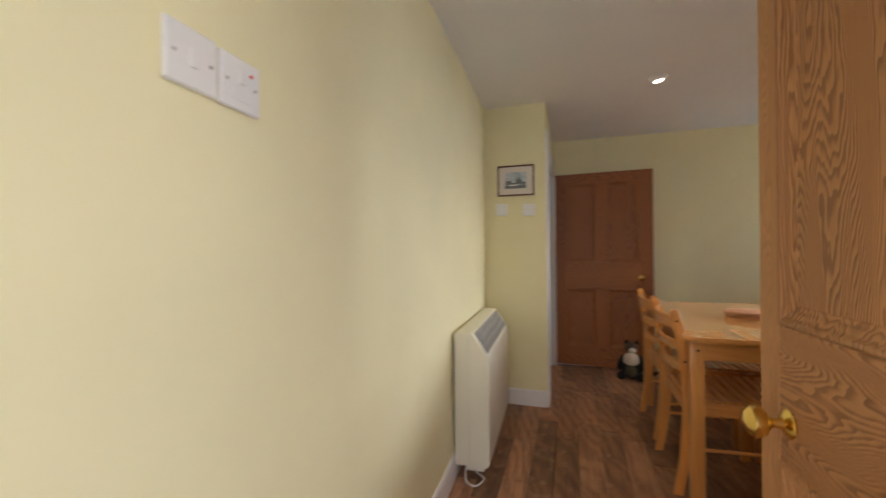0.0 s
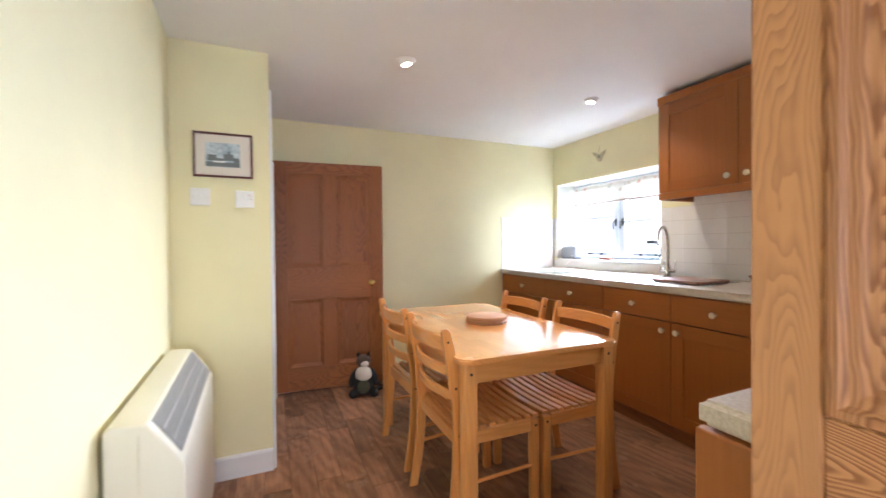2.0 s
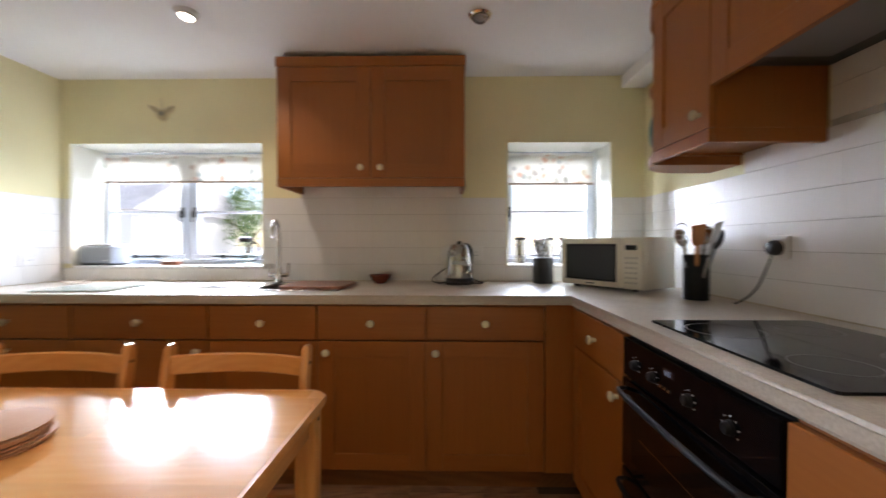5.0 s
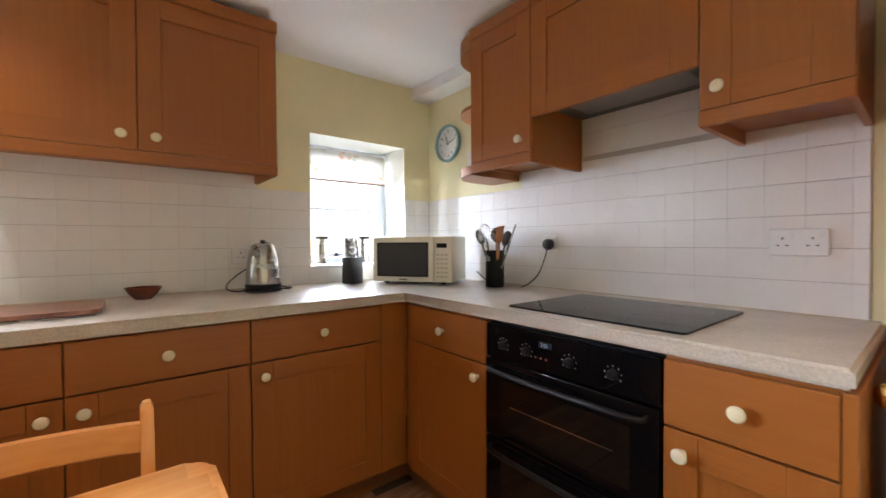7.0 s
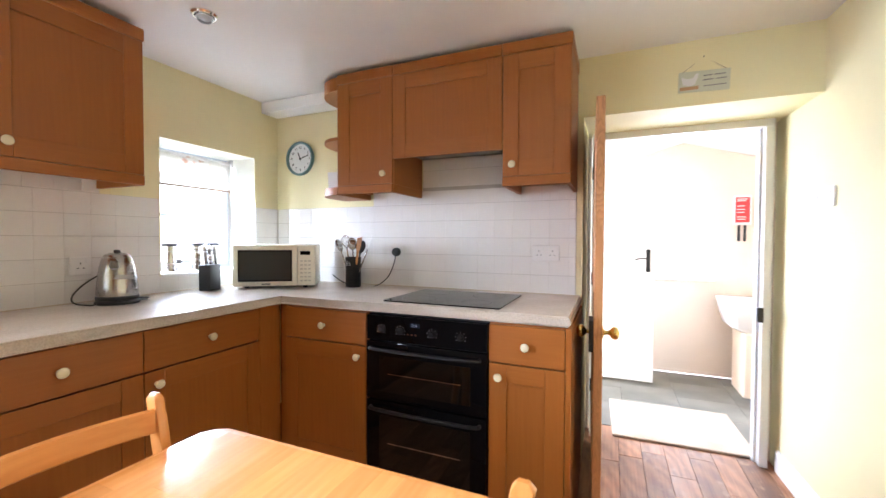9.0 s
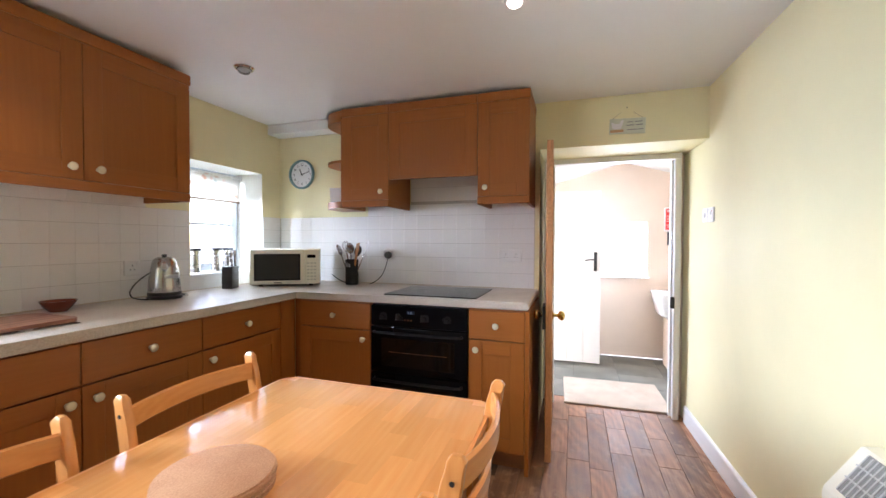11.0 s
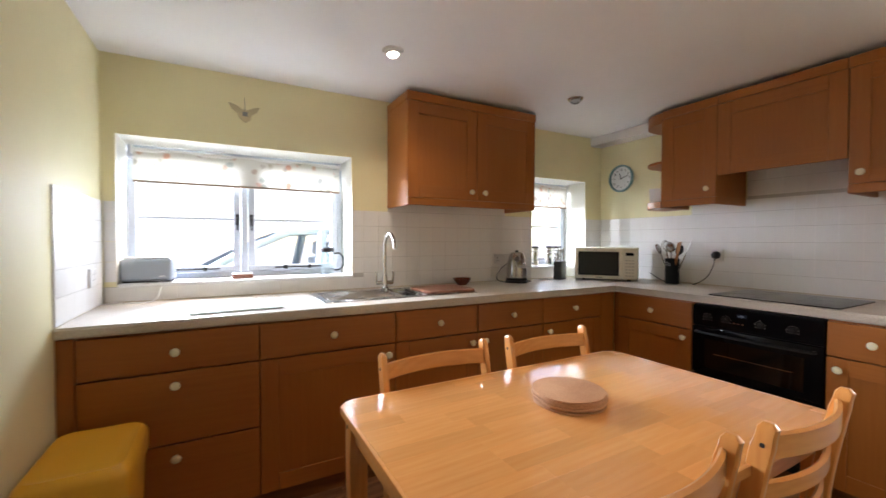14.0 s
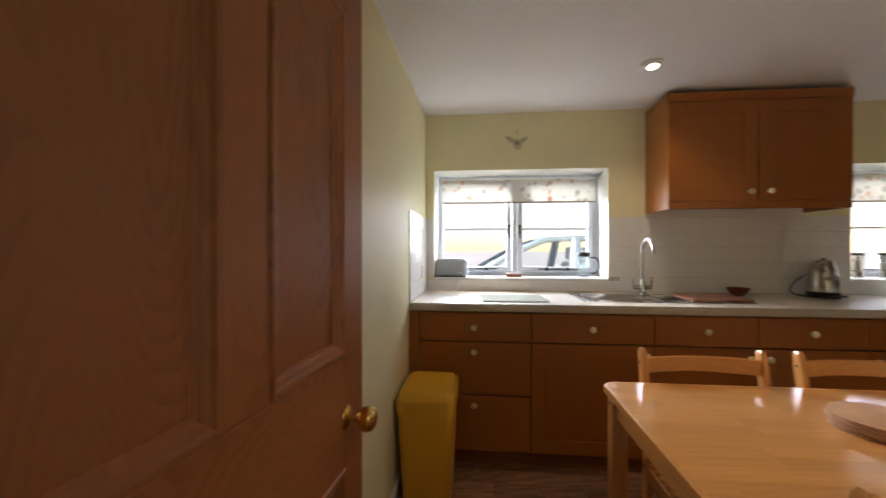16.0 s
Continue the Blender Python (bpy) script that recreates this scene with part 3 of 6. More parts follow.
# ---- panelled doors ----
def panel_door(name, at, rz, width, top, knob_side, label, knob_z=0.84, up=PINEZ, level=PINEX, st=0.10):
    """A four-panel pine door. Local x runs from the hinge, y is the thickness."""
    th = thing(name, at, rz, label, "door", kind="structure")
    t, z0 = 0.035, 0.02
    mid = width / 2
    cols = ((st, mid - 0.05), (mid + 0.05, width - st))
    slab("stile", (0, -t / 2, z0), (st, t / 2, top), up, th, bev=0.003)
    slab("stile", (width - st, -t / 2, z0), (width, t / 2, top), up, th, bev=0.003)
    for a, b in ((top - 0.09, top), (0.755, 1.0), (z0, 0.20)):
        slab("rail", (st + 0.0005, -t / 2 + 0.0006, a), (width - st - 0.0005, t / 2 - 0.0006, b), level, th, bev=0.002)
    for a, b in ((1.0, top - 0.09), (0.20, 0.755)):
        slab("muntin", (mid - 0.05, -t / 2 + 0.0008, a + 0.0005), (mid + 0.05, t / 2 - 0.0008, b - 0.0005), up, th, bev=0.002)
        for c, d in cols:
            pan = slab("panel", (c - 0.002, -0.006, a - 0.002), (d + 0.002, 0.006, b + 0.002), up, th, bev=0)
            for s in (-1, 1):
                bm = bmesh.new()
                prof = [(0.0, t / 2 - 0.001), (0.004, t / 2 + 0.003), (0.012, t / 2 + 0.003), (0.018, t / 2 - 0.003), (0.026, t / 2 - 0.005), (0.032, t / 2 - 0.009), (0.038, 0.0075), (0.040, 0.005)]
                loops = [[bm.verts.new((x, s * y, z)) for x, z in ((c + o, a + o), (d - o, a + o), (d - o, b - o), (c + o, b - o))] for o, y in prof]
                for p, q in zip(loops, loops[1:]):
                    for k in range(4):
                        bm.faces.new((p[k], p[(k + 1) % 4], q[(k + 1) % 4], q[k]))
                part("moulding", bm, up, pan)
    kx = width - 0.10
    for s in (-1, 1):
        m = Matrix.Translation((kx, s * t / 2, knob_z)) @ pose(0, 0, 0, -90 * s)
        knob = turn("knob", [(0.024, 0), (0.026, 0.003), (0.022, 0.006), (0.010, 0.010), (0.008, 0.026), (0.013, 0.032), (0.024, 0.040), (0.028, 0.050), (0.026, 0.060), (0.016, 0.068), (0.004, 0.070)], BRASS, th, "polished brass door knob", 28, m)
    slab("lock_case", (width - 0.12, -t / 2 - 0.018 if knob_side < 0 else t / 2, knob_z - 0.065), (width - 0.002, -t / 2 if knob_side < 0 else t / 2 + 0.018, knob_z + 0.065), BLACKPLASTIC, th, "black rim lock")
    for z in (0.31, 0.96, 1.59):
        turn("hinge", [(0.006, z), (0.006, z + 0.075)], IRON, th, "dark steel butt hinge", 12, Matrix.Translation((-0.004, -t / 2 - 0.003, 0)))
    return th


panel_door("door_1", (1.022, 2.725, 0), 92.6, 0.820, 1.815, -1, "stripped pine four-panel door standing open with brass knobs", 0.83, st=0.068)
panel_door("door_2", (0.462, 6.634, 0), -4.0, 0.855, 1.845, 1, "stripped pine four-panel door standing open against the wall", 0.865, PINEDZ, PINEDX)


# ---- tiles of the splashbacks ----
def tiling(parent, at, way, u0, u1, z0, z1, skips=(), pitch=0.103, proud=0.003):
    """Square tiles on a wall face, from at along way; a grout bed lies behind them."""
    at, way = Vector((*at, 0)), Vector((*way, 0))
    out = Vector((-way.y, way.x, 0))
    m = Matrix(((way.x, 0, out.x, at.x), (way.y, 0, out.y, at.y), (0, 1, 0, 0), (0, 0, 0, 1)))
    meshes = {}
    zs = [z0 + pitch * k for k in range(int((z1 - z0) / pitch + 0.4) + 1)]
    us = [u1 - pitch * k for k in range(int((u1 - u0) / pitch) + 2)]
    count = 0
    for i, u in enumerate(us):
        for z in zs:
            a, b, c, d = max(u - pitch, u0), u, z, min(z + pitch, z1)
            if b - a < 0.012 or d - c < 0.012:
                continue
            for s0, s1, t0, t1 in skips:
                if a < s1 and b > s0 and c < t1 and d > t0:
                    if c < t0 - 0.015 and d > t0:
                        d = t0
                    elif a < s0 - 0.015:
                        b = s0
                    elif b > s1 + 0.015:
                        a = s1
                    else:
                        b = a
            if b - a < 0.012:
                continue
            key = (round(b - a, 3), round(d - c, 3))
            if key not in meshes:
                bm = bmesh.new()
                g, k, e = 0.0003, 0.0010, 0.0012
                w, h = key[0] - g, key[1] - k
                lo = [bm.verts.new(p) for p in ((g, k, 0), (w, k, 0), (w, h, 0), (g, h, 0))]
                mi = [bm.verts.new(p) for p in ((g, k, proud - 0.0006), (w, k, proud - 0.0006), (w, h, proud - 0.0006), (g, h, proud - 0.0006))]
                hi = [bm.verts.new(p) for p in ((g + e, k + e, proud), (w - e, k + e, proud), (w - e, h - e, proud), (g + e, h - e, proud))]
                bm.faces.new(hi)
                for p, q in ((lo, mi), (mi, hi)):
                    for k in range(4):
                        bm.faces.new((p[k], p[(k + 1) % 4], q[(k + 1) % 4], q[k]))
                bmesh.ops.recalc_face_normals(bm, faces=bm.faces)
                me = bpy.data.meshes.new("tile")
                bm.to_mesh(me)
                bm.free()
                me.materials.append(TILE)
                meshes[key] = me
            ob = new("tile", meshes[key])
            ob.parent = parent
            ob.matrix_parent_inverse = Matrix()
            ob.matrix_basis = m @ Matrix.Translation((a, c, 0.0003)) @ pose(0, 0, 0, random.uniform(-0.04, 0.04), random.uniform(-0.04, 0.04))
            count += 1
    return count


# ---- fitted kitchen ----
def knob(parent, x, z, y=-0.02):
    return turn("knob", [(0.009, 0), (0.007, 0.008), (0.008, 0.012), (0.0165, 0.018), (0.018, 0.024), (0.015, 0.029), (0.006, 0.032), (0.001, 0.0322)], IVORY, parent, "ivory ceramic knob", 18, Matrix.Translation((x, y, z)) @ pose(0, 0, 0, 90))


def shaker(parent, name, x0, x1, z0, z1, kx=None, kz=None, wide=0.075):
    """A framed door or flap: two stiles, two rails and a sunk panel."""
    d = slab(name, (x0 + wide - 0.001, -0.0125, z0 + wide - 0.001), (x1 - wide + 0.001, -0.004, z1 - wide + 0.001), OAKZ, parent, bev=0)
    slab("stile", (x0, -0.020, z0), (x0 + wide, 0, z1), OAKZ, d, bev=0.0015)
    slab("stile", (x1 - wide, -0.020, z0), (x1, 0, z1), OAKZ, d, bev=0.0015)
    slab("rail", (x0 + wide + 0.0004, -0.0195, z0), (x1 - wide - 0.0004, -0.0005, z0 + wide), OAKX, d, bev=0.001)
    slab("rail", (x0 + wide + 0.0004, -0.0195, z1 - wide), (x1 - wide - 0.0004, -0.0005, z1), OAKX, d, bev=0.001)
    if kx is not None:
        knob(d, kx, kz)
    return d


def drawer(parent, x0, x1, z0, z1):
    d = slab("drawer", (x0, -0.020, z0), (x1, 0, z1), OAKX, parent, bev=0.002)
    knob(d, (x0 + x1) / 2, (z0 + z1) / 2 if z1 - z0 < 0.2 else z1 - 0.05)
    return d


def carcass(th, w, z0, z1, depth, kick=True, end=None):
    slab("side_panel", (0, 0.001, z0), (0.018, depth, z1), OAKZ, th, bev=0)
    slab("side_panel", (w - 0.018, 0.001, z0), (w, depth, z1), OAKZ, th, bev=0)
    slab("bottom_panel", (0.0182, 0.001, z0), (w - 0.0182, depth, z0 + 0.018), OAKX, th, bev=0)
    slab("top_panel", (0.0182, 0.001, z1 - 0.018), (w - 0.0182, depth, z1), OAKX, th, bev=0)
    slab("back_panel", (0.0182, depth - 0.012, z0 + 0.0182), (w - 0.0182, depth, z1 - 0.0182), OAKX, th, bev=0)
    if kick:
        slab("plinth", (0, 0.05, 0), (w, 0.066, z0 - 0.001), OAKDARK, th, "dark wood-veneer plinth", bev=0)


def base_unit(at, rz, w, kind, side, label):
    th = thing("base_cabinet", at, rz, label, "kitchen cabinet", "kitchen base cabinets")
    carcass(th, w, 0.105, 0.882, 0.55)
    g = 0.002
    drawer(th, g, w - g, 0.718, 0.876)
    if kind == "drawers":
        drawer(th, g, w - g, 0.422, 0.712)
        drawer(th, g, w - g, 0.112, 0.416)
    else:
        shaker(th, "door", g, w - g, 0.112, 0.712, 0.045 if side < 0 else w - 0.045, 0.662)
    return th


EX, SY = 2.593, 3.665
marks = [6.625, 6.005, 5.360, 4.848, 4.345, 3.80]
kinds = [("drawers", 0, "three-drawer beech-veneer base cabinet with ivory knobs beside the bin"), ("door", 1, "wide beech-veneer base cabinet with drawer and door below the drainer"),
         ("door", 1, "beech-veneer base cabinet with drawer and door below the sink"), ("door", -1, "beech-veneer base cabinet with drawer and door"),
         ("door", -1, "beech-veneer base cabinet with drawer and door next to the corner")]
for (a, b), (kind, side, text) in zip(zip(marks, marks[1:]), kinds):
    base_unit((EX, a, 0), -90, a - b, kind, side, text)
th = thing("filler_panel", (EX, 6.68, 0), -90, "narrow beech-veneer filler strip against the wall", "cabinet panel")
slab("strip", (0.001, -0.018, 0), (0.053, 0.0, 0.882), OAKZ, th)
th = thing("corner_post", (EX, SY, 0), 0, "beech-veneer corner post between the two runs", "cabinet panel")
slab("strip", (-0.018, 0.0, 0.105), (0.0, 0.133, 0.882), OAKZ, th)
slab("strip", (-0.073, -0.018, 0.105), (-0.019, 0.0, 0.882), OAKZ, th)
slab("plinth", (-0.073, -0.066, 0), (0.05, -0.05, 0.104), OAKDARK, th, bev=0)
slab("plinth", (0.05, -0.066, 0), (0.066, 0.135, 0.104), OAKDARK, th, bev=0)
base_unit((2.52, SY, 0), 180, 0.505, "door", 1, "beech-veneer base cabinet with drawer and door beside the oven")
base_unit((1.408, SY, 0), 180, 0.31, "door", -1, "narrow beech-veneer base cabinet at the end of the run")
th = thing("cabinet_end_panel", (1.098, SY, 0), 180, "beech-veneer end panel of the base cabinets", "cabinet panel")
slab("strip", (0, -0.02, 0), (0.022, 0.60, 0.882), OAKZ, th)

# the built-under double oven
oven = thing("oven", (2.013, SY, 0), 180, "black built-under double oven with glass doors and rotary controls", "oven")
OW = 0.603
slab("body", (0.002, 0.0, 0.09), (OW - 0.002, 0.55, 0.876), BLACK, oven)
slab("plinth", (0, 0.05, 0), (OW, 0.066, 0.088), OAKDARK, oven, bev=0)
cp = slab("control_panel", (0.004, -0.022, 0.755), (OW - 0.004, -0.001, 0.872), BLACKGLASS, oven, "glossy black control panel", bev=0.002)
MARK = plain("white print", (0.5, 0.5, 0.5), 0.6)
for x in (0.085, 0.185, 0.345, 0.48, 0.535):
    k = turn("control_knob", [(0.016, 0), (0.016, 0.003), (0.013, 0.005), (0.012, 0.012), (0.010, 0.014)], BLACK, cp, "black control knob", 20, Matrix.Translation((x, -0.022, 0.805)) @ pose(0, 0, 0, 90)) if x != 0.535 else None
    for s in range(7):
        a = radians(-120 + 40 * s)
        if k:
            px, pz = x + 0.024 * math.sin(a), 0.805 + 0.024 * math.cos(a)
            slab("dial_mark", (px - 0.0015, -0.0228, pz - 0.0015), (px + 0.0015, -0.0221, pz + 0.0015), MARK, cp, bev=0)
slab("display", (0.235, -0.0228, 0.828), (0.285, -0.0221, 0.848), plain("unlit display", (0.02, 0.03, 0.05), 0.2), cp, bev=0)
curve = bpy.data.curves.new("digits", "FONT")
curve.body, curve.size, curve.extrude = "5:55", 0.016, 0.0002
tmp = new("digits", curve)
dg = bpy.data.objects.new("digits", bpy.data.meshes.new_from_object(tmp.evaluated_get(bpy.context.evaluated_depsgraph_get())))
bpy.data.objects.remove(tmp)
scene.collection.objects.link(dg)
dg.data.materials.clear()
dg.data.materials.append(plain("lit digits", (0.25, 0.35, 0.5), 0.5, emit=0.12))
dg.parent = cp
dg.matrix_basis = pose(0.243, -0.0233, 0.832, 90, 0, 0)
for x in (0.225, 0.245, 0.265):
    turn("button", [(0.004, 0), (0.004, 0.003)], CHROME, cp, "", 12, Matrix.Translation((x, -0.022, 0.795)) @ pose(0, 0, 0, 90))
for z0, z1 in ((0.475, 0.748), (0.10, 0.468)):
    d = slab("oven_door", (0.004, -0.026, z0), (OW - 0.004, -0.001, z1), BLACKGLASS, oven, "black glass oven door", bev=0.004, seg=2)
    slab("window", (0.075, -0.0275, z0 + 0.04), (OW - 0.075, -0.0262, z1 - 0.065), plain("smoked glass", (0.006, 0.005, 0.004), 0.05), d, bev=0)
    bar("oven_handle", smoothed([(0.03, -0.028, z1 - 0.028), (0.06, -0.058, z1 - 0.028), (OW / 2, -0.066, z1 - 0.028), (OW - 0.06, -0.058, z1 - 0.028), (OW - 0.03, -0.028, z1 - 0.028)], 5), 0.008, BLACK, d, "black bar handle", 10, 0.7)
    # Glint of an inner shelf imitated by a chrome strip on the glass.
    slab("shelf_glint", (0.12, -0.0282, (z0 + z1) / 2 - 0.012), (OW - 0.12, -0.0276, (z0 + z1) / 2 - 0.009), CHROME, d, "chrome strip on the glass imitating the glint of a shelf", bev=0)

# worktop in one L, with a hole for the sink
bm = bmesh.new()
S0, S1, T0, T1 = 4.84, 5.30, 2.74, 3.07
out = [(1.082, 3.045), (3.215, 3.045), (3.215, 6.676), (2.552, 6.676), (2.552, 3.682), (1.082, 3.682)]
prism(bm, out, 0.886, 0.928)
bmesh.ops.bevel(bm, geom=[e for e in bm.edges if abs(e.verts[0].co.z - e.verts[1].co.z) < 1e-4 and (max(abs(e.verts[0].co.x - 2.552), abs(e.verts[1].co.x - 2.552)) < 1e-3 or max(abs(e.verts[0].co.y - 3.682), abs(e.verts[1].co.y - 3.682)) < 1e-3 or max(abs(e.verts[0].co.x - 1.082), abs(e.verts[1].co.x - 1.082)) < 1e-3)], offset=0.008, segments=3, affect="EDGES")
worktop = tagged(part("worktop", bm, TOP, smooth=True), "pale stone-effect laminate worktop running round the corner", "worktop")
SEALANT = paint("aged sealant", (0.55, 0.47, 0.34), 0.5, 0.1, 0.0)
bar("sealant", [(1.09, 3.0475, 0.9290), (3.212, 3.0475, 0.9290)], 0.0035, SEALANT, worktop, "cream bead of sealant along the tiles", 8)
bar("sealant", [(3.2125, 3.05, 0.9290), (3.2125, 6.672, 0.9290)], 0.0035, SEALANT, worktop, "cream bead of sealant along the tiles", 8)
cut = bpy.data.meshes.new("cut")
bm = bmesh.new()
for a, b in ((4.845, 5.075), (5.095, 5.235)):
    bx(bm, (T0, a, 0.80), (T1, b, 1.0))
bm.to_mesh(cut)
bm.free()
cutter = new("cut", cut)
mod = worktop.modifiers.new("hole", "BOOLEAN")
mod.object, mod.solver, mod.operation = cutter, "EXACT", "DIFFERENCE"
bpy.context.view_layer.update()
done = bpy.data.meshes.new_from_object(worktop.evaluated_get(bpy.context.evaluated_depsgraph_get()))
worktop.modifiers.clear()
worktop.data = done
bpy.data.objects.remove(cutter)

# wall cabinets
def wall_unit(at, rz, w, depth, z0, z1, splits, label, cornice=True, pel=(True, True)):
    th = thing("wall_cabinet", at, rz, label, "kitchen wall cabinet", "kitchen wall cabinets")
    carcass(th, w, z0, z1, depth, kick=False)
    for x0, x1, kx in splits:
        shaker(th, "door", x0 + 0.0015, x1 - 0.0015, z0 + 0.002, z1 - 0.002, kx, z0 + 0.054)
    bm = bmesh.new()
    bx(bm, (-0.004, -0.026, z1), (w + 0.004, depth, z1 + 0.055), 0.004)
    part("cornice", bm, OAKX, th)
    bm = bmesh.new()
    bx(bm, (0, -0.022, z0 - 0.045), (w, -0.004, z0), 0.003)
    if pel[0]:
        bx(bm, (0, -0.004, z0 - 0.045), (0.018, depth, z0 - 0.0005))
    if pel[1]:
        bx(bm, (w - 0.018, -0.004, z0 - 0.045), (w, depth, z0 - 0.0005))
    part("pelmet", bm, OAKX, th)
    return th


wall_unit((2.895, 5.162, 0), -90, 1.007, 0.32, 1.512, 2.105, [(0, 0.5035, 0.5035 - 0.05), (0.5035, 1.007, 0.5035 + 0.055)], "two-door beech-veneer wall cabinet beside the sink window")
wall_unit((1.425, 3.395, 0), 180, 0.315, 0.35, 1.530, 2.105, [(0, 0.315, 0.05)], "narrow beech-veneer wall cabinet above the end of the worktop")
wall_unit((2.385, 3.395, 0), 180, 0.355, 0.35, 1.530, 2.105, [(0, 0.355, 0.355 - 0.05)], "narrow beech-veneer wall cabinet beside the cooker hood", pel=(False, True))
hood = thing("cooker_hood", (2.029, 3.395, 0), 180, "integrated cooker hood behind a beech-veneer flap", "cooker hood")
shaker(hood, "flap", 0.0015, 0.6015, 1.662, 2.103)
slab("housing", (0.002, 0.001, 1.742), (0.601, 0.349, 2.105), OAKX, hood, bev=0)
slab("underside", (0.004, 0.001, 1.718), (0.599, 0.345, 1.740), plain("grey hood metal", (0.10, 0.10, 0.10), 0.5, 0.5), hood, "grey metal hood underside")
slab("filter", (0.08, 0.06, 1.712), (0.52, 0.28, 1.717), GRILLE, hood, "dark grey grease filter")
slab("cornice", (0.0045, -0.026, 2.105), (0.5985, 0.349, 2.160), OAKX, hood, bev=0.004)
# open curved end shelves
sh = thing("end_shelf_unit", (2.387, 3.045, 0), 0, "open beech-veneer end shelves with rounded corners", "shelf unit")
slab("back_board", (0.0, 0, 1.52), (0.018, 0.35, 2.105), OAKZ, sh)
for z, h in ((1.485, 0.045), (1.80, 0.018), (2.085, 0.075)):
    o = [(0.018, 0.0)] + [(0.215, 0.0)] + [(0.018 + 0.197 * math.cos(radians(a)), 0.15 + 0.20 * math.sin(radians(a))) for a in range(0, 91, 9)]
    bm = bmesh.new()
    prism(bm, o, z, z + h)
    part("shelf", bm, OAKX, sh, smooth=False)
card = thing("paper_card", (2.56, 3.22, 1.531), 12, "plain white folded card standing on the end shelf", "card")
slab("sheet", (-0.04, -0.001, 0), (0.04, 0.001, 0.12), WHITEPLASTIC, card, bev=0)
slab("sheet", (-0.04, 0.002, 0), (0.04, 0.0035, 0.12), WHITEPLASTIC, card, bev=0, m=pose(0, 0, 0, -8))

# pipe boxing at the ceiling
structure(slab("pipe_boxing", (2.61, 3.045, 2.11), (3.217, 3.19, 2.184), GLOSS, bev=0.003), "white painted pipe boxing under the ceiling")

# hob
hob = thing("hob", (1.668, 3.395, 0.9285), 180, "black ceramic glass hob set on the worktop", "hob")
bm = bmesh.new()
prism(bm, rounded(-0.29, 0.29, -0.235, 0.235, 0.012, 3), 0, 0.006)
part("glass_plate", bm, BLACKGLASS, hob)
RINGM = plain("grey print", (0.16, 0.16, 0.16), 0.3)
for x, y, r in ((-0.15, -0.11, 0.09), (0.15, -0.11, 0.07), (-0.15, 0.11, 0.07), (0.15, 0.11, 0.09)):
    bm = bmesh.new()
    turned(bm, [(r, 0.0061), (r, 0.0064), (r - 0.003, 0.0064), (r - 0.003, 0.0061)], 40, Matrix.Translation((x, y, 0)), False)
    part("ring", bm, RINGM, hob)


# ---- table and chairs ----
table = thing("dining_table", (1.483, 5.205, 0), 0, "lacquered light beech dining table with square legs and rounded corners", "dining table")
TW, TL = 0.79, 1.26
bm = bmesh.new()
prism(bm, rounded(-TW / 2, TW / 2, -TL / 2, TL / 2, 0.045, 6), 0.724, 0.7462)
bmesh.ops.bevel(bm, geom=[e for e in bm.edges if abs(e.verts[0].co.z - e.verts[1].co.z) < 1e-5], offset=0.006, segments=3, affect="EDGES")
top = part("tabletop", bm, BEECHY, table, smooth=True)
rnd = random.Random(4)
cols = 14
cw = (TW - 0.02) / cols
stave_meshes = {}
for c in range(cols):
    x0 = -TW / 2 + 0.01 + c * cw
    edge = 0.045 if c in (0, cols - 1) else (0.016 if c in (1, cols - 2) else 0.009)
    y = -TL / 2 + edge
    while y < TL / 2 - edge - 1e-3:
        ln = rnd.choice((0.16, 0.22, 0.28, 0.34))
        y1 = min(y + ln, TL / 2 - edge)
        if TL / 2 - edge - y1 < 0.06:
            y1 = TL / 2 - edge
        bm = bmesh.new()
        bx(bm, (-cw / 2 + 0.0001, -(y1 - y) / 2 + 0.0001, -0.0006), (cw / 2 - 0.0001, (y1 - y) / 2 - 0.0001, 0.0006))
        s = part("stave", bm, STAVE, top)
        s.matrix_basis = Matrix.Translation((x0 + cw / 2, (y + y1) / 2, 0.7462))
        y = y1
for sx in (-1, 1):
    for sy in (-1, 1):
        slab("leg", (sx * (TW / 2 - 0.075), sy * (TL / 2 - 0.075), 0), (sx * (TW / 2 - 0.02), sy * (TL / 2 - 0.02), 0.7235), BEECHZ, table, bev=0.005, seg=2)
    slab("apron", (sx * (TW / 2 - 0.055), -TL / 2 + 0.0755, 0.642), (sx * (TW / 2 - 0.035), TL / 2 - 0.0755, 0.7235), BEECHY, table)
    slab("apron", (-TW / 2 + 0.0755, sx * (TL / 2 - 0.055), 0.642), (TW / 2 - 0.0755, sx * (TL / 2 - 0.035), 0.7235), BEECHX, table)
    for sy in (-1, 1):
        turn("bolt", [(0.006, 0), (0.006, 0.002)], IRON, table, "", 10, Matrix.Translation((sx * (TW / 2 - 0.0475), sy * (TL / 2 - 0.0195), 0.685)) @ pose(0, 0, 0, -90 * sy))


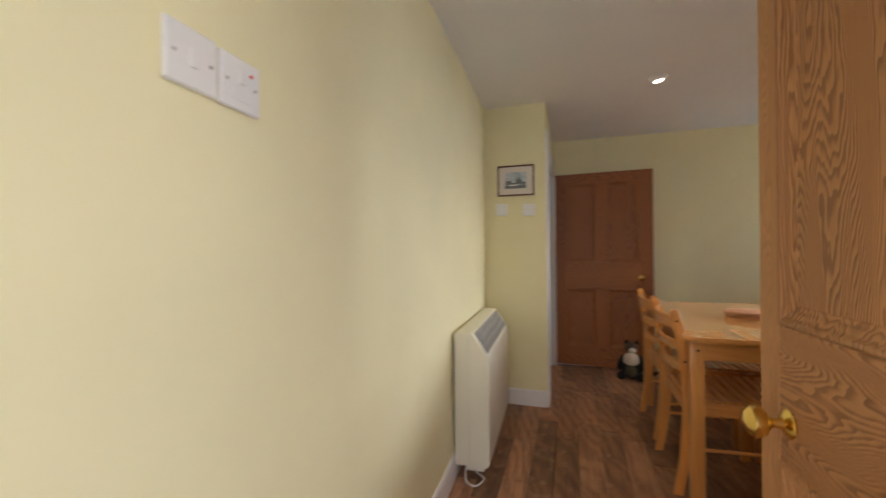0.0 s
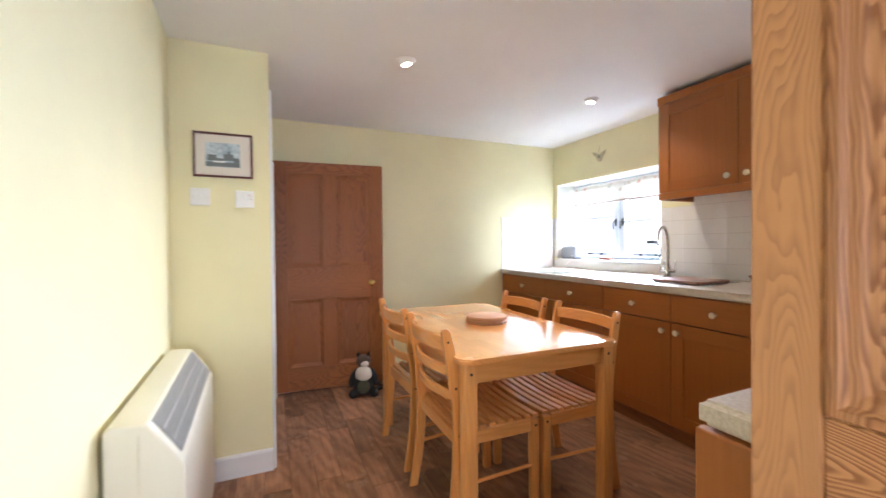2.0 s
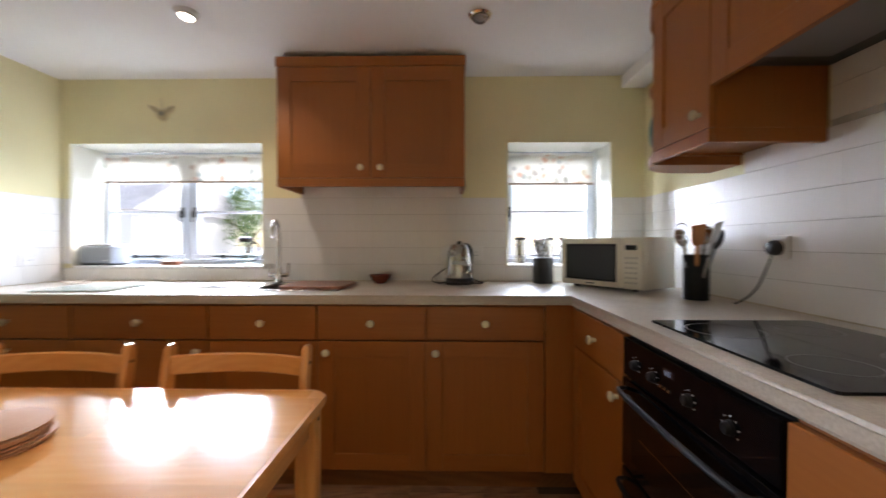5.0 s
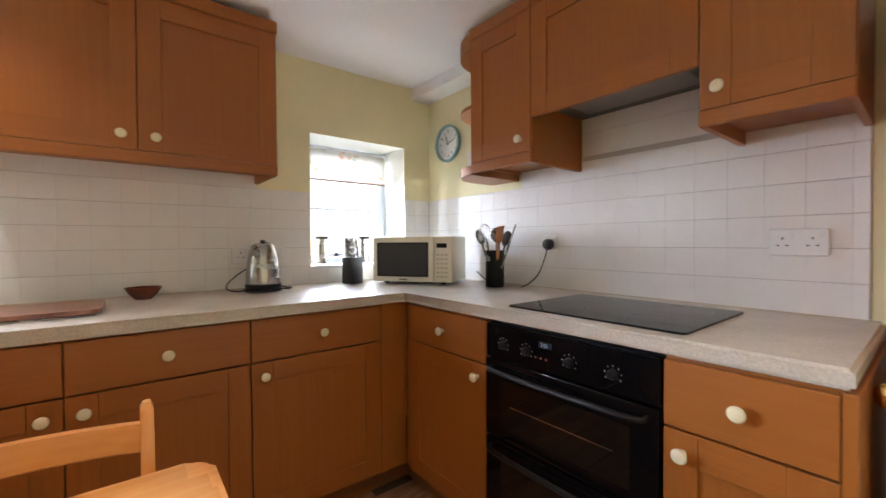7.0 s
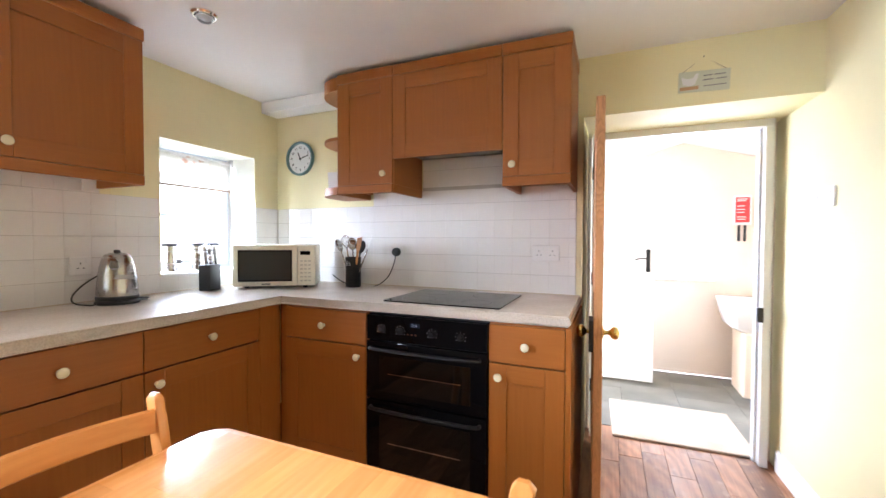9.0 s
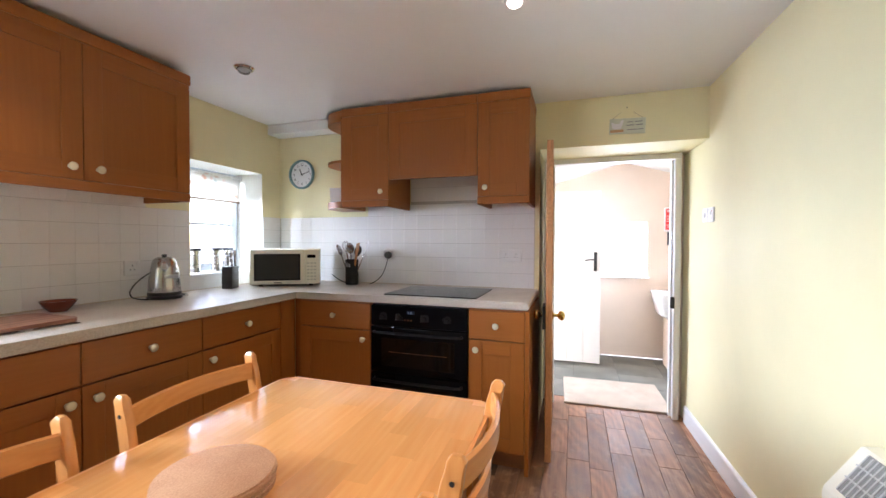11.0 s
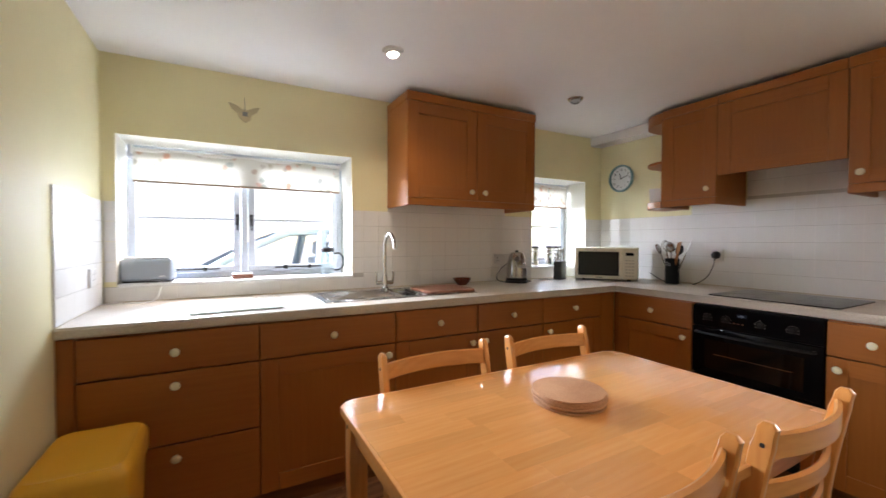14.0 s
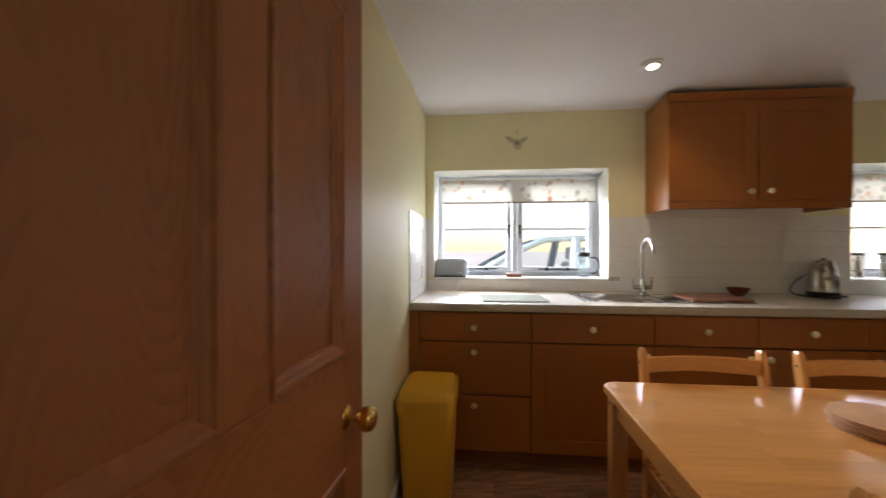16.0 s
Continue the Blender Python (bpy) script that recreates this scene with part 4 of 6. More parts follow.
def make_chair():
    th = thing("dining_chair", (0, 0, 0), 0, "lacquered light beech ladder-back chair with slatted seat tucked under the table", "dining chair", "chairs round the table")
    for s in (-1, 1):
        # curved back post with a flat inner and outer side
        pts = smoothed([(0, -0.235, 0.0), (0, -0.205, 0.18), (0, -0.19, 0.40), (0, -0.195, 0.55), (0, -0.224, 0.74), (0, -0.244, 0.840)], 4)
        bm = bmesh.new()
        prev = None
        for i, p in enumerate(pts):
            w = 0.017 + 0.004 * math.sin(min(p.z / 0.45, 1.6) * math.pi / 2)
            if p.z > 0.80:
                w *= 0.85
            ring = [bm.verts.new((s * 0.213 + a, p.y + b, p.z)) for a, b in ((-0.011, -w), (-0.007, -w - 0.003), (0.007, -w - 0.003), (0.011, -w), (0.011, w), (0.007, w + 0.003), (-0.007, w + 0.003), (-0.011, w))]
            if prev:
                for k in range(8):
                    bm.faces.new((prev[k], prev[(k + 1) % 8], ring[(k + 1) % 8], ring[k]))
            else:
                bm.faces.new(ring[::-1])
            prev = ring
        cap = [bm.verts.new((s * 0.213 + a, pts[-1].y + b, pts[-1].z + 0.012)) for a, b in ((-0.006, -0.008), (-0.004, -0.010), (0.004, -0.010), (0.006, -0.008), (0.006, 0.008), (0.004, 0.010), (-0.004, 0.010), (-0.006, 0.008))]
        for k in range(8):
            bm.faces.new((prev[k], prev[(k + 1) % 8], cap[(k + 1) % 8], cap[k]))
        bm.faces.new(cap)
        post = part("back_post", bm, BEECHZ, th, smooth=True)
        for z, y in ((0.800, -0.237), (0.615, -0.205), (0.425, -0.19)):
            turn("screw", [(0.0055, 0), (0.0055, 0.0015)], IRON, post, "dark recessed screw", 10, Matrix.Translation((s * 0.2242, y, z)) @ pose(0, 0, 0, 0, 90 * s))
        slab("front_leg", (s * 0.224, 0.155, 0), (s * 0.191, 0.193, 0.425), BEECHZ, th, bev=0.004, seg=2)
        turn("screw", [(0.0055, 0), (0.0055, 0.0015)], IRON, th, "dark recessed screw", 10, Matrix.Translation((s * 0.2242, 0.174, 0.40)) @ pose(0, 0, 0, 0, 90 * s))
        slab("side_rail", (s * 0.221, -0.172, 0.375), (s * 0.201, 0.1545, 0.430), BEECHY, th, bev=0.003)
        bar("stretcher", [(s * 0.210, -0.195, 0.215), (s * 0.210, 0.16, 0.225)], 0.008, BEECHY, th, n=10)
    slab("front_rail", (-0.1905, 0.165, 0.375), (0.1905, 0.185, 0.430), BEECHX, th, bev=0.003)
    slab("rear_rail", (-0.2005, -0.200, 0.375), (0.2005, -0.182, 0.430), BEECHX, th, bev=0.003)
    n = 9
    for k in range(n):
        y = -0.165 + k * (0.345 / (n - 1))
        bm = bmesh.new()
        m = 8
        rows = []
        for i in range(m + 1):
            x = -0.216 + 0.432 * i / m
            dip = 0.008 * (1 - (x / 0.216) ** 2)
            rows.append([bm.verts.new((x, y + a, 0.441 - dip + b)) for a, b in ((-0.015, -0.009), (0.015, -0.009), (0.015, 0.002), (0.012, 0.005), (-0.012, 0.005), (-0.015, 0.002))])
        for a, b in zip(rows, rows[1:]):
            for j in range(6):
                bm.faces.new((a[j], a[(j + 1) % 6], b[(j + 1) % 6], b[j]))
        bm.faces.new(rows[0]), bm.faces.new(rows[-1][::-1])
        part("seat_slat", bm, BEECHX, th)
    for z0, z1, y in ((0.760, 0.820, -0.231), (0.655, 0.700, -0.210), (0.555, 0.598, -0.197)):
        bm = bmesh.new()
        m = 12
        rows = []
        for i in range(m + 1):
            x = -0.203 + 0.406 * i / m
            bow = -0.040 * (1 - (x / 0.203) ** 2)
            rows.append([bm.verts.new((x, y + bow + a, z)) for a, z in ((-0.008, z0 + 0.004), (0.004, z0), (0.008, z0 + 0.004), (0.006, z1 - 0.004), (0.0, z1), (-0.009, z1 - 0.004))])
        for a, b in zip(rows, rows[1:]):
            for j in range(6):
                bm.faces.new((a[j], a[(j + 1) % 6], b[(j + 1) % 6], b[j]))
        bm.faces.new(rows[0]), bm.faces.new(rows[-1][::-1])
        part("back_slat", bm, BEECHX, th, smooth=True)
    return th


chair = make_chair()
for x, y, r in ((1.306, 4.884, -90), (1.722, 5.440, 90.5), (1.722, 4.888, 89.5)):
    copy_thing(chair, pose(x, y, 0, 0, 0, r))
chair.matrix_world = pose(1.314, 5.442, 0, 0, 0, -89)

for k, (dx, dy, h) in enumerate(((0, 0, 0.006), (0.004, -0.003, 0.006), (-0.004, 0.003, 0.006), (0.003, 0.004, 0.006), (-0.002, -0.002, 0.006), (0.002, 0.001, 0.006))):
    p = [(0.108, 0), (0.111, 0.001), (0.111, h - 0.001), (0.108, h - 0.0002)]
    o = thing("place_mat", (1.543 + dx, 5.195 + dy, 0.7472 + k * 0.0063), 30 * k, "round cork place mat in the stack on the table", "place mat", "stack of cork mats")
    turn("mat", p, CORK, o, n=40)

# ---- pedal bin ----
bin_ = thing("pedal_bin", (2.33, 6.53, 0.002), 0, "tall yellow plastic kitchen bin with a domed lid", "bin")


def tapered(bm, secs, r=0.03):
    prev = None
    for z, hx, hy, dx, dy in secs:
        ring = [bm.verts.new((x + dx, y + dy, z)) for x, y in rounded(-hx, hx, -hy, hy, min(r, hx * 0.9, hy * 0.9), 5)]
        if prev:
            for k in range(len(ring)):
                j = (k + 1) % len(ring)
                bm.faces.new((prev[k], prev[j], ring[j], ring[k]))
        else:
            bm.faces.new(ring[::-1])
        prev = ring
    bm.faces.new(prev)


bm = bmesh.new()
tapered(bm, [(0.0, 0.150, 0.105, 0, 0), (0.01, 0.155, 0.11, 0, 0), (0.465, 0.182, 0.128, 0, 0)], 0.035)
part("body", bm, YELLOWPLASTIC, bin_, smooth=True)
bm = bmesh.new()
tapered(bm, [(0.465, 0.190, 0.135, 0, 0), (0.528, 0.192, 0.137, 0, 0), (0.545, 0.188, 0.133, 0, 0), (0.562, 0.172, 0.118, 0.002, 0), (0.550, 0.14, 0.09, 0.004, 0)], 0.04)
part("lid", bm, YELLOWPLASTIC, bin_, "glossy yellow bin lid", smooth=True)

# ---- storage heater on the west wall ----
heater = thing("storage_heater", (0.034, 4.91, 0), 92.2, "cream electric storage heater with a sloping grille", "heater")
bm = bmesh.new()
prof = [(0.0, 0.085), (0.0, 0.72), (-0.018, 0.73), (-0.09, 0.725), (-0.168, 0.61), (-0.172, 0.60), (-0.172, 0.085), (-0.162, 0.07), (-0.01, 0.07)]
L0, L1 = -0.42, 0.42
ends = [[bm.verts.new((x, y, z)) for y, z in prof] for x in (L0, L1)]
bm.faces.new(ends[0]), bm.faces.new(ends[1][::-1])
for k in range(len(prof)):
    j = (k + 1) % len(prof)
    bm.faces.new((ends[0][k], ends[1][k], ends[1][j], ends[0][j]))
bmesh.ops.bevel(bm, geom=bm.edges[:], offset=0.003, segments=2, affect="EDGES")
part("casing", bm, CREAMMETAL, heater, smooth=True)
gdir, gn = Vector((0, -0.078, -0.115)).normalized(), Vector((0, -0.115, 0.078)).normalized()
gm = Matrix(((1, gdir.x, gn.x, 0), (0, gdir.y, gn.y, -0.09), (0, gdir.z, gn.z, 0.7255), (0, 0, 0, 1)))
slab("grille", (L0 + 0.04, 0.008, -0.001), (L1 - 0.04, 0.126, 0.002), GRILLE, heater, "grey outlet grille", bev=0, m=gm)
BARM = plain("light grey bars", (0.5, 0.5, 0.48), 0.4)
for k in range(48):
    x = L0 + 0.045 + k * (L1 - L0 - 0.09) / 47
    slab("grille_bar", (x - 0.002, 0.010, 0.0022), (x + 0.002, 0.124, 0.006), BARM, heater, "light grey grille bar", bev=0, m=gm)
for k in (0.045, 0.085):
    slab("cross_bar", (L0 + 0.04, k - 0.002, 0.0061), (L1 - 0.04, k + 0.002, 0.0085), BARM, heater, "light grey grille bar", bev=0, m=gm)
for x in (-0.30, 0.30):
    slab("foot", (x - 0.03, -0.13, 0), (x + 0.03, -0.03, 0.07), CREAMMETAL, heater)
slab("side_seam", (L0 - 0.0025, -0.075, 0.09), (L0 - 0.001, -0.071, 0.70), CREAMMETAL, heater)
bar("mains_cable", smoothed([(L0 + 0.03, -0.05, 0.072), (L0 - 0.03, -0.06, 0.02), (L0 - 0.05, -0.11, 0.008), (L0 + 0.02, -0.14, 0.008), (L0 + 0.07, -0.09, 0.010)], 5), 0.004, WHITEPLASTIC, heater, "white mains cable")

# ---- ceiling lights ----
def downlight(x, y, lit, aim):
    th = thing("ceiling_light", (x, y, CEIL - 0.002), 0, "small round recessed eyeball ceiling light, " + ("lit" if lit else "unlit"), "ceiling light", "ceiling lights")
    turn("rim", [(0.052, 0), (0.052, -0.004), (0.045, -0.012), (0.040, -0.012), (0.038, -0.004)], CHROME if not lit else WHITEPLASTIC, th, n=32)
    m = pose(0, 0, -0.004, 180 + aim[0], aim[1], 0)
    turn("eyeball", [(0.037, -0.01), (0.036, 0.008), (0.031, 0.020), (0.029, 0.020), (0.028, 0.012)], STEEL if not lit else WHITEPLASTIC, th, n=28, m=m, close=False)
    turn("bulb", [(0.028, 0.011), (0.020, 0.016), (0.002, 0.018)], plain("bulb glass lit", (1.0, 0.93, 0.80), 0.3, emit=9.0) if lit else plain("bulb glass unlit", (0.4, 0.4, 0.4), 0.1), th, "glowing bulb" if lit else "unlit bulb", 24, m)
    if lit:
        lamp("spot", "SPOT", SPOT_POWER, Matrix.Translation((x, y, CEIL - 0.035)) @ pose(0, 0, 0, aim[0], -aim[1], 0), (1, 0.86, 0.68), 0.03, spot=120)


downlight(1.13, 5.33, True, (0, -12))
downlight(2.51, 5.40, True, (0, 10))
downlight(1.08, 4.27, True, (8, 0))
downlight(2.55, 4.10, False, (10, 10))


# ---- things on the worktop ----
TOPZ = 0.929
sink = thing("sink", (2.905, 5.24, TOPZ), 0, "stainless steel inset sink with two bowls and ribbed drainer", "sink")
bm = bmesh.new()
for lo, hi in (((-0.215, -0.46, 0), (0.205, -0.4005, 0.004)), ((-0.215, -0.400, 0), (-0.168, 0.0, 0.004)), ((0.168, -0.400, 0), (0.205, 0.0, 0.004)), ((-0.1675, -0.163, 0), (0.1675, -0.147, 0.004)), ((-0.1675, -0.005, 0), (0.1675, 0.0, 0.004))):
    bx(bm, lo, hi, 0.001)
part("rim", bm, STEEL, sink)
bm = bmesh.new()
bx(bm, (-0.215, 0.0005, 0), (0.205, 0.46, 0.003), 0.0015)
drainer = part("drainer", bm, STEEL, sink)
for k in range(9):
    x = -0.16 + k * 0.038
    bar("rib", [(x * 0.8, 0.05, 0.003), (x, 0.42, 0.003)], 0.0045, STEEL, drainer, n=8)
for a, b in ((-0.395, -0.168), (-0.142, -0.008)):
    bm = bmesh.new()
    o = [(x, y) for x, y in rounded(-0.163, 0.163, a + 0.004, b - 0.002, 0.045, 5)]
    up, dn = [bm.verts.new((x, y, 0.002)) for x, y in o], [bm.verts.new((x * 0.86, (y - (a + b) / 2) * 0.86 + (a + b) / 2, -0.135)) for x, y in o]
    for k in range(len(o)):
        bm.faces.new((up[k], up[(k + 1) % len(o)], dn[(k + 1) % len(o)], dn[k]))
    bm.faces.new(dn)
    bowl = part("bowl", bm, STEEL, sink, smooth=True)
    turn("plug_hole", [(0.03, -0.133), (0.026, -0.131), (0.004, -0.132)], CHROME, bowl, "", 20, Matrix.Translation((0, (a + b) / 2, 0)))
tap = thing("kitchen_tap", (3.066, 5.238, TOPZ + 0.004), 0, "satin nickel swan-neck mixer tap with two lever handles", "tap")
turn("base", [(0.024, 0), (0.024, 0.012), (0.019, 0.018), (0.019, 0.075), (0.014, 0.09), (0.012, 0.10)], TAPMET, tap)
bar("spout", smoothed([(0, 0, 0.09), (0, 0, 0.22), (-0.006, 0, 0.30), (-0.04, -0.006, 0.352), (-0.085, -0.012, 0.352), (-0.118, -0.018, 0.31), (-0.122, -0.020, 0.262)], 6), 0.0105, TAPMET, tap, n=14)
for s in (-1, 1):
    h = bar("handle", [(0, s * 0.015, 0.045), (0, s * 0.055, 0.045)], 0.013, TAPMET, tap, n=12)
    bar("lever", [(0, s * 0.055, 0.040), (0, s * 0.058, 0.115)], 0.0055, TAPMET, h, n=10)
board = thing("chopping_board", (2.86, 4.93, TOPZ + 0.006), 0, "reddish-brown wooden board laid over the main bowl", "chopping board")
bm = bmesh.new()
prism(bm, rounded(-0.15, 0.15, -0.165, 0.165, 0.04, 5), 0, 0.014)
part("board", bm, wood("red-brown board", (0.20, 0.07, 0.04), (0.36, 0.15, 0.09), "Y", 22, 2.0, 0.35, 0.2), board, smooth=True)
cb = thing("glass_board", (2.78, 6.09, TOPZ), 3, "pale green glass worktop saver lying flat", "worktop saver")
bm = bmesh.new()
prism(bm, rounded(-0.15, 0.15, -0.19, 0.19, 0.02, 5), 0.002, 0.007)
part("plate", bm, plain("pale green glass", (0.66, 0.76, 0.70), 0.08, coat=0.5), cb, smooth=True)
for x in (-0.12, 0.12):
    for y in (-0.16, 0.16):
        turn("foot", [(0.008, 0), (0.008, 0.0019)], WHITEPLASTIC, cb, "", 10, Matrix.Translation((x, y, 0)))
bowl = thing("bowl", (3.085, 4.645, TOPZ), 0, "small dark red-brown glazed bowl", "bowl")
turn("body", [(0.030, 0), (0.033, 0.003), (0.050, 0.022), (0.064, 0.045), (0.066, 0.050), (0.063, 0.050), (0.047, 0.024), (0.030, 0.008), (0.002, 0.007)], TERRA, bowl, n=36)

kettle = thing("kettle", (3.045, 4.18, TOPZ), 0, "brushed steel electric kettle with black handle on its base", "kettle")
kbase = turn("power_base", [(0.082, 0), (0.085, 0.004), (0.085, 0.012), (0.074, 0.018), (0.070, 0.018)], BLACKPLASTIC, kettle, n=36)
turn("body", [(0.077, 0.020), (0.079, 0.030), (0.076, 0.09), (0.066, 0.17), (0.056, 0.208), (0.052, 0.214)], STEEL, kettle, n=40)
turn("band", [(0.0795, 0.020), (0.081, 0.022), (0.081, 0.036), (0.079, 0.038)], BLACKPLASTIC, kettle, n=40)
lid = turn("lid", [(0.052, 0.2145), (0.048, 0.224), (0.03, 0.232), (0.002, 0.234)], STEEL, kettle, n=32)
turn("knob", [(0.010, 0.233), (0.013, 0.238), (0.012, 0.246), (0.002, 0.248)], BLACKPLASTIC, lid, n=16)
KETTLE_TURN = Matrix.Rotation(radians(53), 3, "Z")
bar("handle", smoothed([KETTLE_TURN @ Vector(p) for p in ((0, -0.05, 0.226), (0, -0.085, 0.222), (0, -0.115, 0.19), (0, -0.118, 0.13), (0, -0.10, 0.075), (0, -0.078, 0.055))], 5), 0.0125, BLACKPLASTIC, kettle, "black curved handle", 12, 0.8)
bm = bmesh.new()
tube(bm, [KETTLE_TURN @ Vector(p) for p in ((0, 0.045, 0.165), (0, 0.068, 0.188), (0, 0.080, 0.205))], [0.024, 0.016, 0.009], 14)
part("spout", bm, STEEL, kettle, smooth=True)
bar("mains_cable", smoothed([(-0.02, -0.08, 0.008), (-0.03, -0.115, 0.006), (0.02, -0.14, 0.006), (0.06, -0.12, 0.006), (0.08, -0.09, 0.02)], 5), 0.0035, BLACKPLASTIC, kettle)
bar("mains_cable", smoothed([(0.0, 0.08, 0.008), (-0.04, 0.125, 0.010), (0.02, 0.155, 0.02), (0.08, 0.13, 0.05), (0.13, 0.05, 0.10), (0.162, -0.06, 0.15)], 5), 0.0035, BLACKPLASTIC, kettle)


def socket(at, rz, gangs, label):
    """A wall plate; local x along the wall, y out of it is negative."""
    w = 0.086 if gangs == 1 else 0.146
    th = thing("wall_socket", at, rz, label, "electrical socket")
    slab("plate", (-w / 2, -0.009, -0.043), (w / 2, 0, 0.043), WHITEPLASTIC, th, bev=0.003)
    for g in range(gangs):
        c = 0 if gangs == 1 else (-0.036 + 0.072 * g)
        for dx, dz, a, b in ((0, 0.012, 0.002, 0.004), (-0.011, -0.010, 0.0035, 0.002), (0.011, -0.010, 0.0035, 0.002)):
            slab("pin_hole", (c + dx - a, -0.0094, dz - b), (c + dx + a, -0.0091, dz + b), BLACKPLASTIC, th, bev=0)
        slab("rocker", (c - 0.006 + (0.022 if gangs == 2 else 0.025), -0.012, 0.014), (c + 0.004 + (0.022 if gangs == 2 else 0.025), -0.0085, 0.032), WHITEPLASTIC, th, bev=0.001)
    return th


def switch(at, rz, kind, label):
    th = thing("light_switch", at, rz, label, "light switch")
    slab("plate", (-0.043, -0.009, -0.043), (0.043, 0, 0.043), WHITEPLASTIC, th, bev=0.003)
    if kind == "rocker":
        slab("rocker", (-0.006, -0.013, -0.014), (0.006, -0.0085, 0.014), WHITEPLASTIC, th, bev=0.001)
    elif kind == "double":
        for x in (-0.012, 0.012):
            slab("rocker", (x - 0.006, -0.013, -0.014), (x + 0.006, -0.0085, 0.014), WHITEPLASTIC, th, bev=0.001)
    else:
        slab("rocker", (-0.006, -0.013, 0.0), (0.006, -0.0085, 0.022), WHITEPLASTIC, th, bev=0.001)
        slab("fuse_cover", (-0.02, -0.0105, -0.028), (0.02, -0.0085, -0.012), WHITEPLASTIC, th, bev=0.0005)
        slab("lamp", (0.018, -0.0105, 0.018), (0.024, -0.0085, 0.024), RED, th, "small red neon")
    for x in (-0.030, 0.030):
        turn("screw", [(0.003, 0), (0.003, 0.0008)], CHROME, th, "", 10, Matrix.Translation((x, -0.009, 0)) @ pose(0, 0, 0, 90))
    return th


socket((3.212, 4.075, 1.10), -90, 1, "white single wall socket on the tiles beside the kettle")
socket((3.212, 4.245, 1.10), -90, 1, "white single wall socket on the tiles behind the kettle")
socket((1.270, 3.049, 1.155), 180, 2, "white double wall socket on the tiles above the worktop")
socket((3.0, 6.671, 1.075), 0, 1, "white wall socket on the tiles beside the window")
sk = socket((2.200, 3.049, 1.150), 180, 1, "white wall socket with a black plug on the tiles")
turn("plug", [(0.027, 0.0095), (0.028, 0.014), (0.026, 0.034), (0.018, 0.044), (0.004, 0.047)], BLACKPLASTIC, sk, "round black plug", 24, pose(0, 0, -0.002, 90))
bar("cable", smoothed([(0.0, -0.03, -0.027), (-0.002, -0.045, -0.07), (-0.03, -0.06, -0.15), (-0.09, -0.07, -0.205), (-0.17, -0.07, -0.2305), (-0.30, -0.06, -0.2315), (-0.40, -0.06, -0.20), (-0.47, -0.06, -0.16)], 6), 0.0035, BLACKPLASTIC, sk, "black mains cable")
switch((0.0945, 3.018, 1.418), 92.2, "rocker", "white light switch plate on the west wall")
switch((0.0912, 3.108, 1.416), 92.2, "spur", "white fused switch plate with red neon on the west wall")
switch((0.125, 5.533, 1.428), 0, "rocker", "white light switch plate below the picture")
switch((0.322, 5.533, 1.422), 0, "spur", "white fused switch plate below the picture")

# microwave
mw = thing("microwave", (2.818, 3.462, TOPZ), math.degrees(math.atan2(-0.268, -0.395)), "cream microwave oven with dark glass door standing in the corner", "microwave oven")
W, D, H0 = 0.47, 0.29, 0.264
slab("casing", (-W / 2, 0.012, 0.012), (W / 2, D, H0), CREAMMETAL, mw, bev=0.006, seg=2)
slab("fascia", (W / 2 - 0.105, -0.008, 0.014), (W / 2, 0.0115, H0 - 0.002), CREAMMETAL, mw, bev=0.004)
md = slab("door", (-W / 2, -0.010, 0.014), (W / 2 - 0.1065, 0.0115, H0 - 0.002), CREAMMETAL, mw, bev=0.005, seg=2)
slab("window", (-W / 2 + 0.038, -0.0112, 0.052), (W / 2 - 0.145, -0.0095, H0 - 0.042), plain("microwave window", (0.012, 0.014, 0.014), 0.35), md, "dark glass window", bev=0.0005)
slab("window_border", (-W / 2 + 0.028, -0.0108, 0.042), (W / 2 - 0.135, -0.0098, H0 - 0.032), BLACK, md, "black window border", bev=0)
slab("name_bar", (-0.075, -0.0108, 0.024), (-0.025, -0.0099, 0.030), IRON, md, bev=0)
slab("display", (W / 2 - 0.088, -0.0092, H0 - 0.062), (W / 2 - 0.030, -0.0078, H0 - 0.038), BLACKGLASS, mw, "small dark display", bev=0)
for i in range(3):
    for j in range(6):
        slab("button", (W / 2 - 0.088 + i * 0.023, -0.0095, 0.040 + j * 0.024), (W / 2 - 0.073 + i * 0.023, -0.0078, 0.049 + j * 0.024), plain("grey key", (0.55, 0.53, 0.45), 0.5) if "grey key" not in bpy.data.materials else bpy.data.materials["grey key"], mw, bev=0.0005)
for x in (-0.17, 0.17):
    for y in (0.04, 0.23):
        turn("foot", [(0.014, 0), (0.014, 0.0125)], BLACKPLASTIC, mw, "", 12, Matrix.Translation((x, y, 0)))

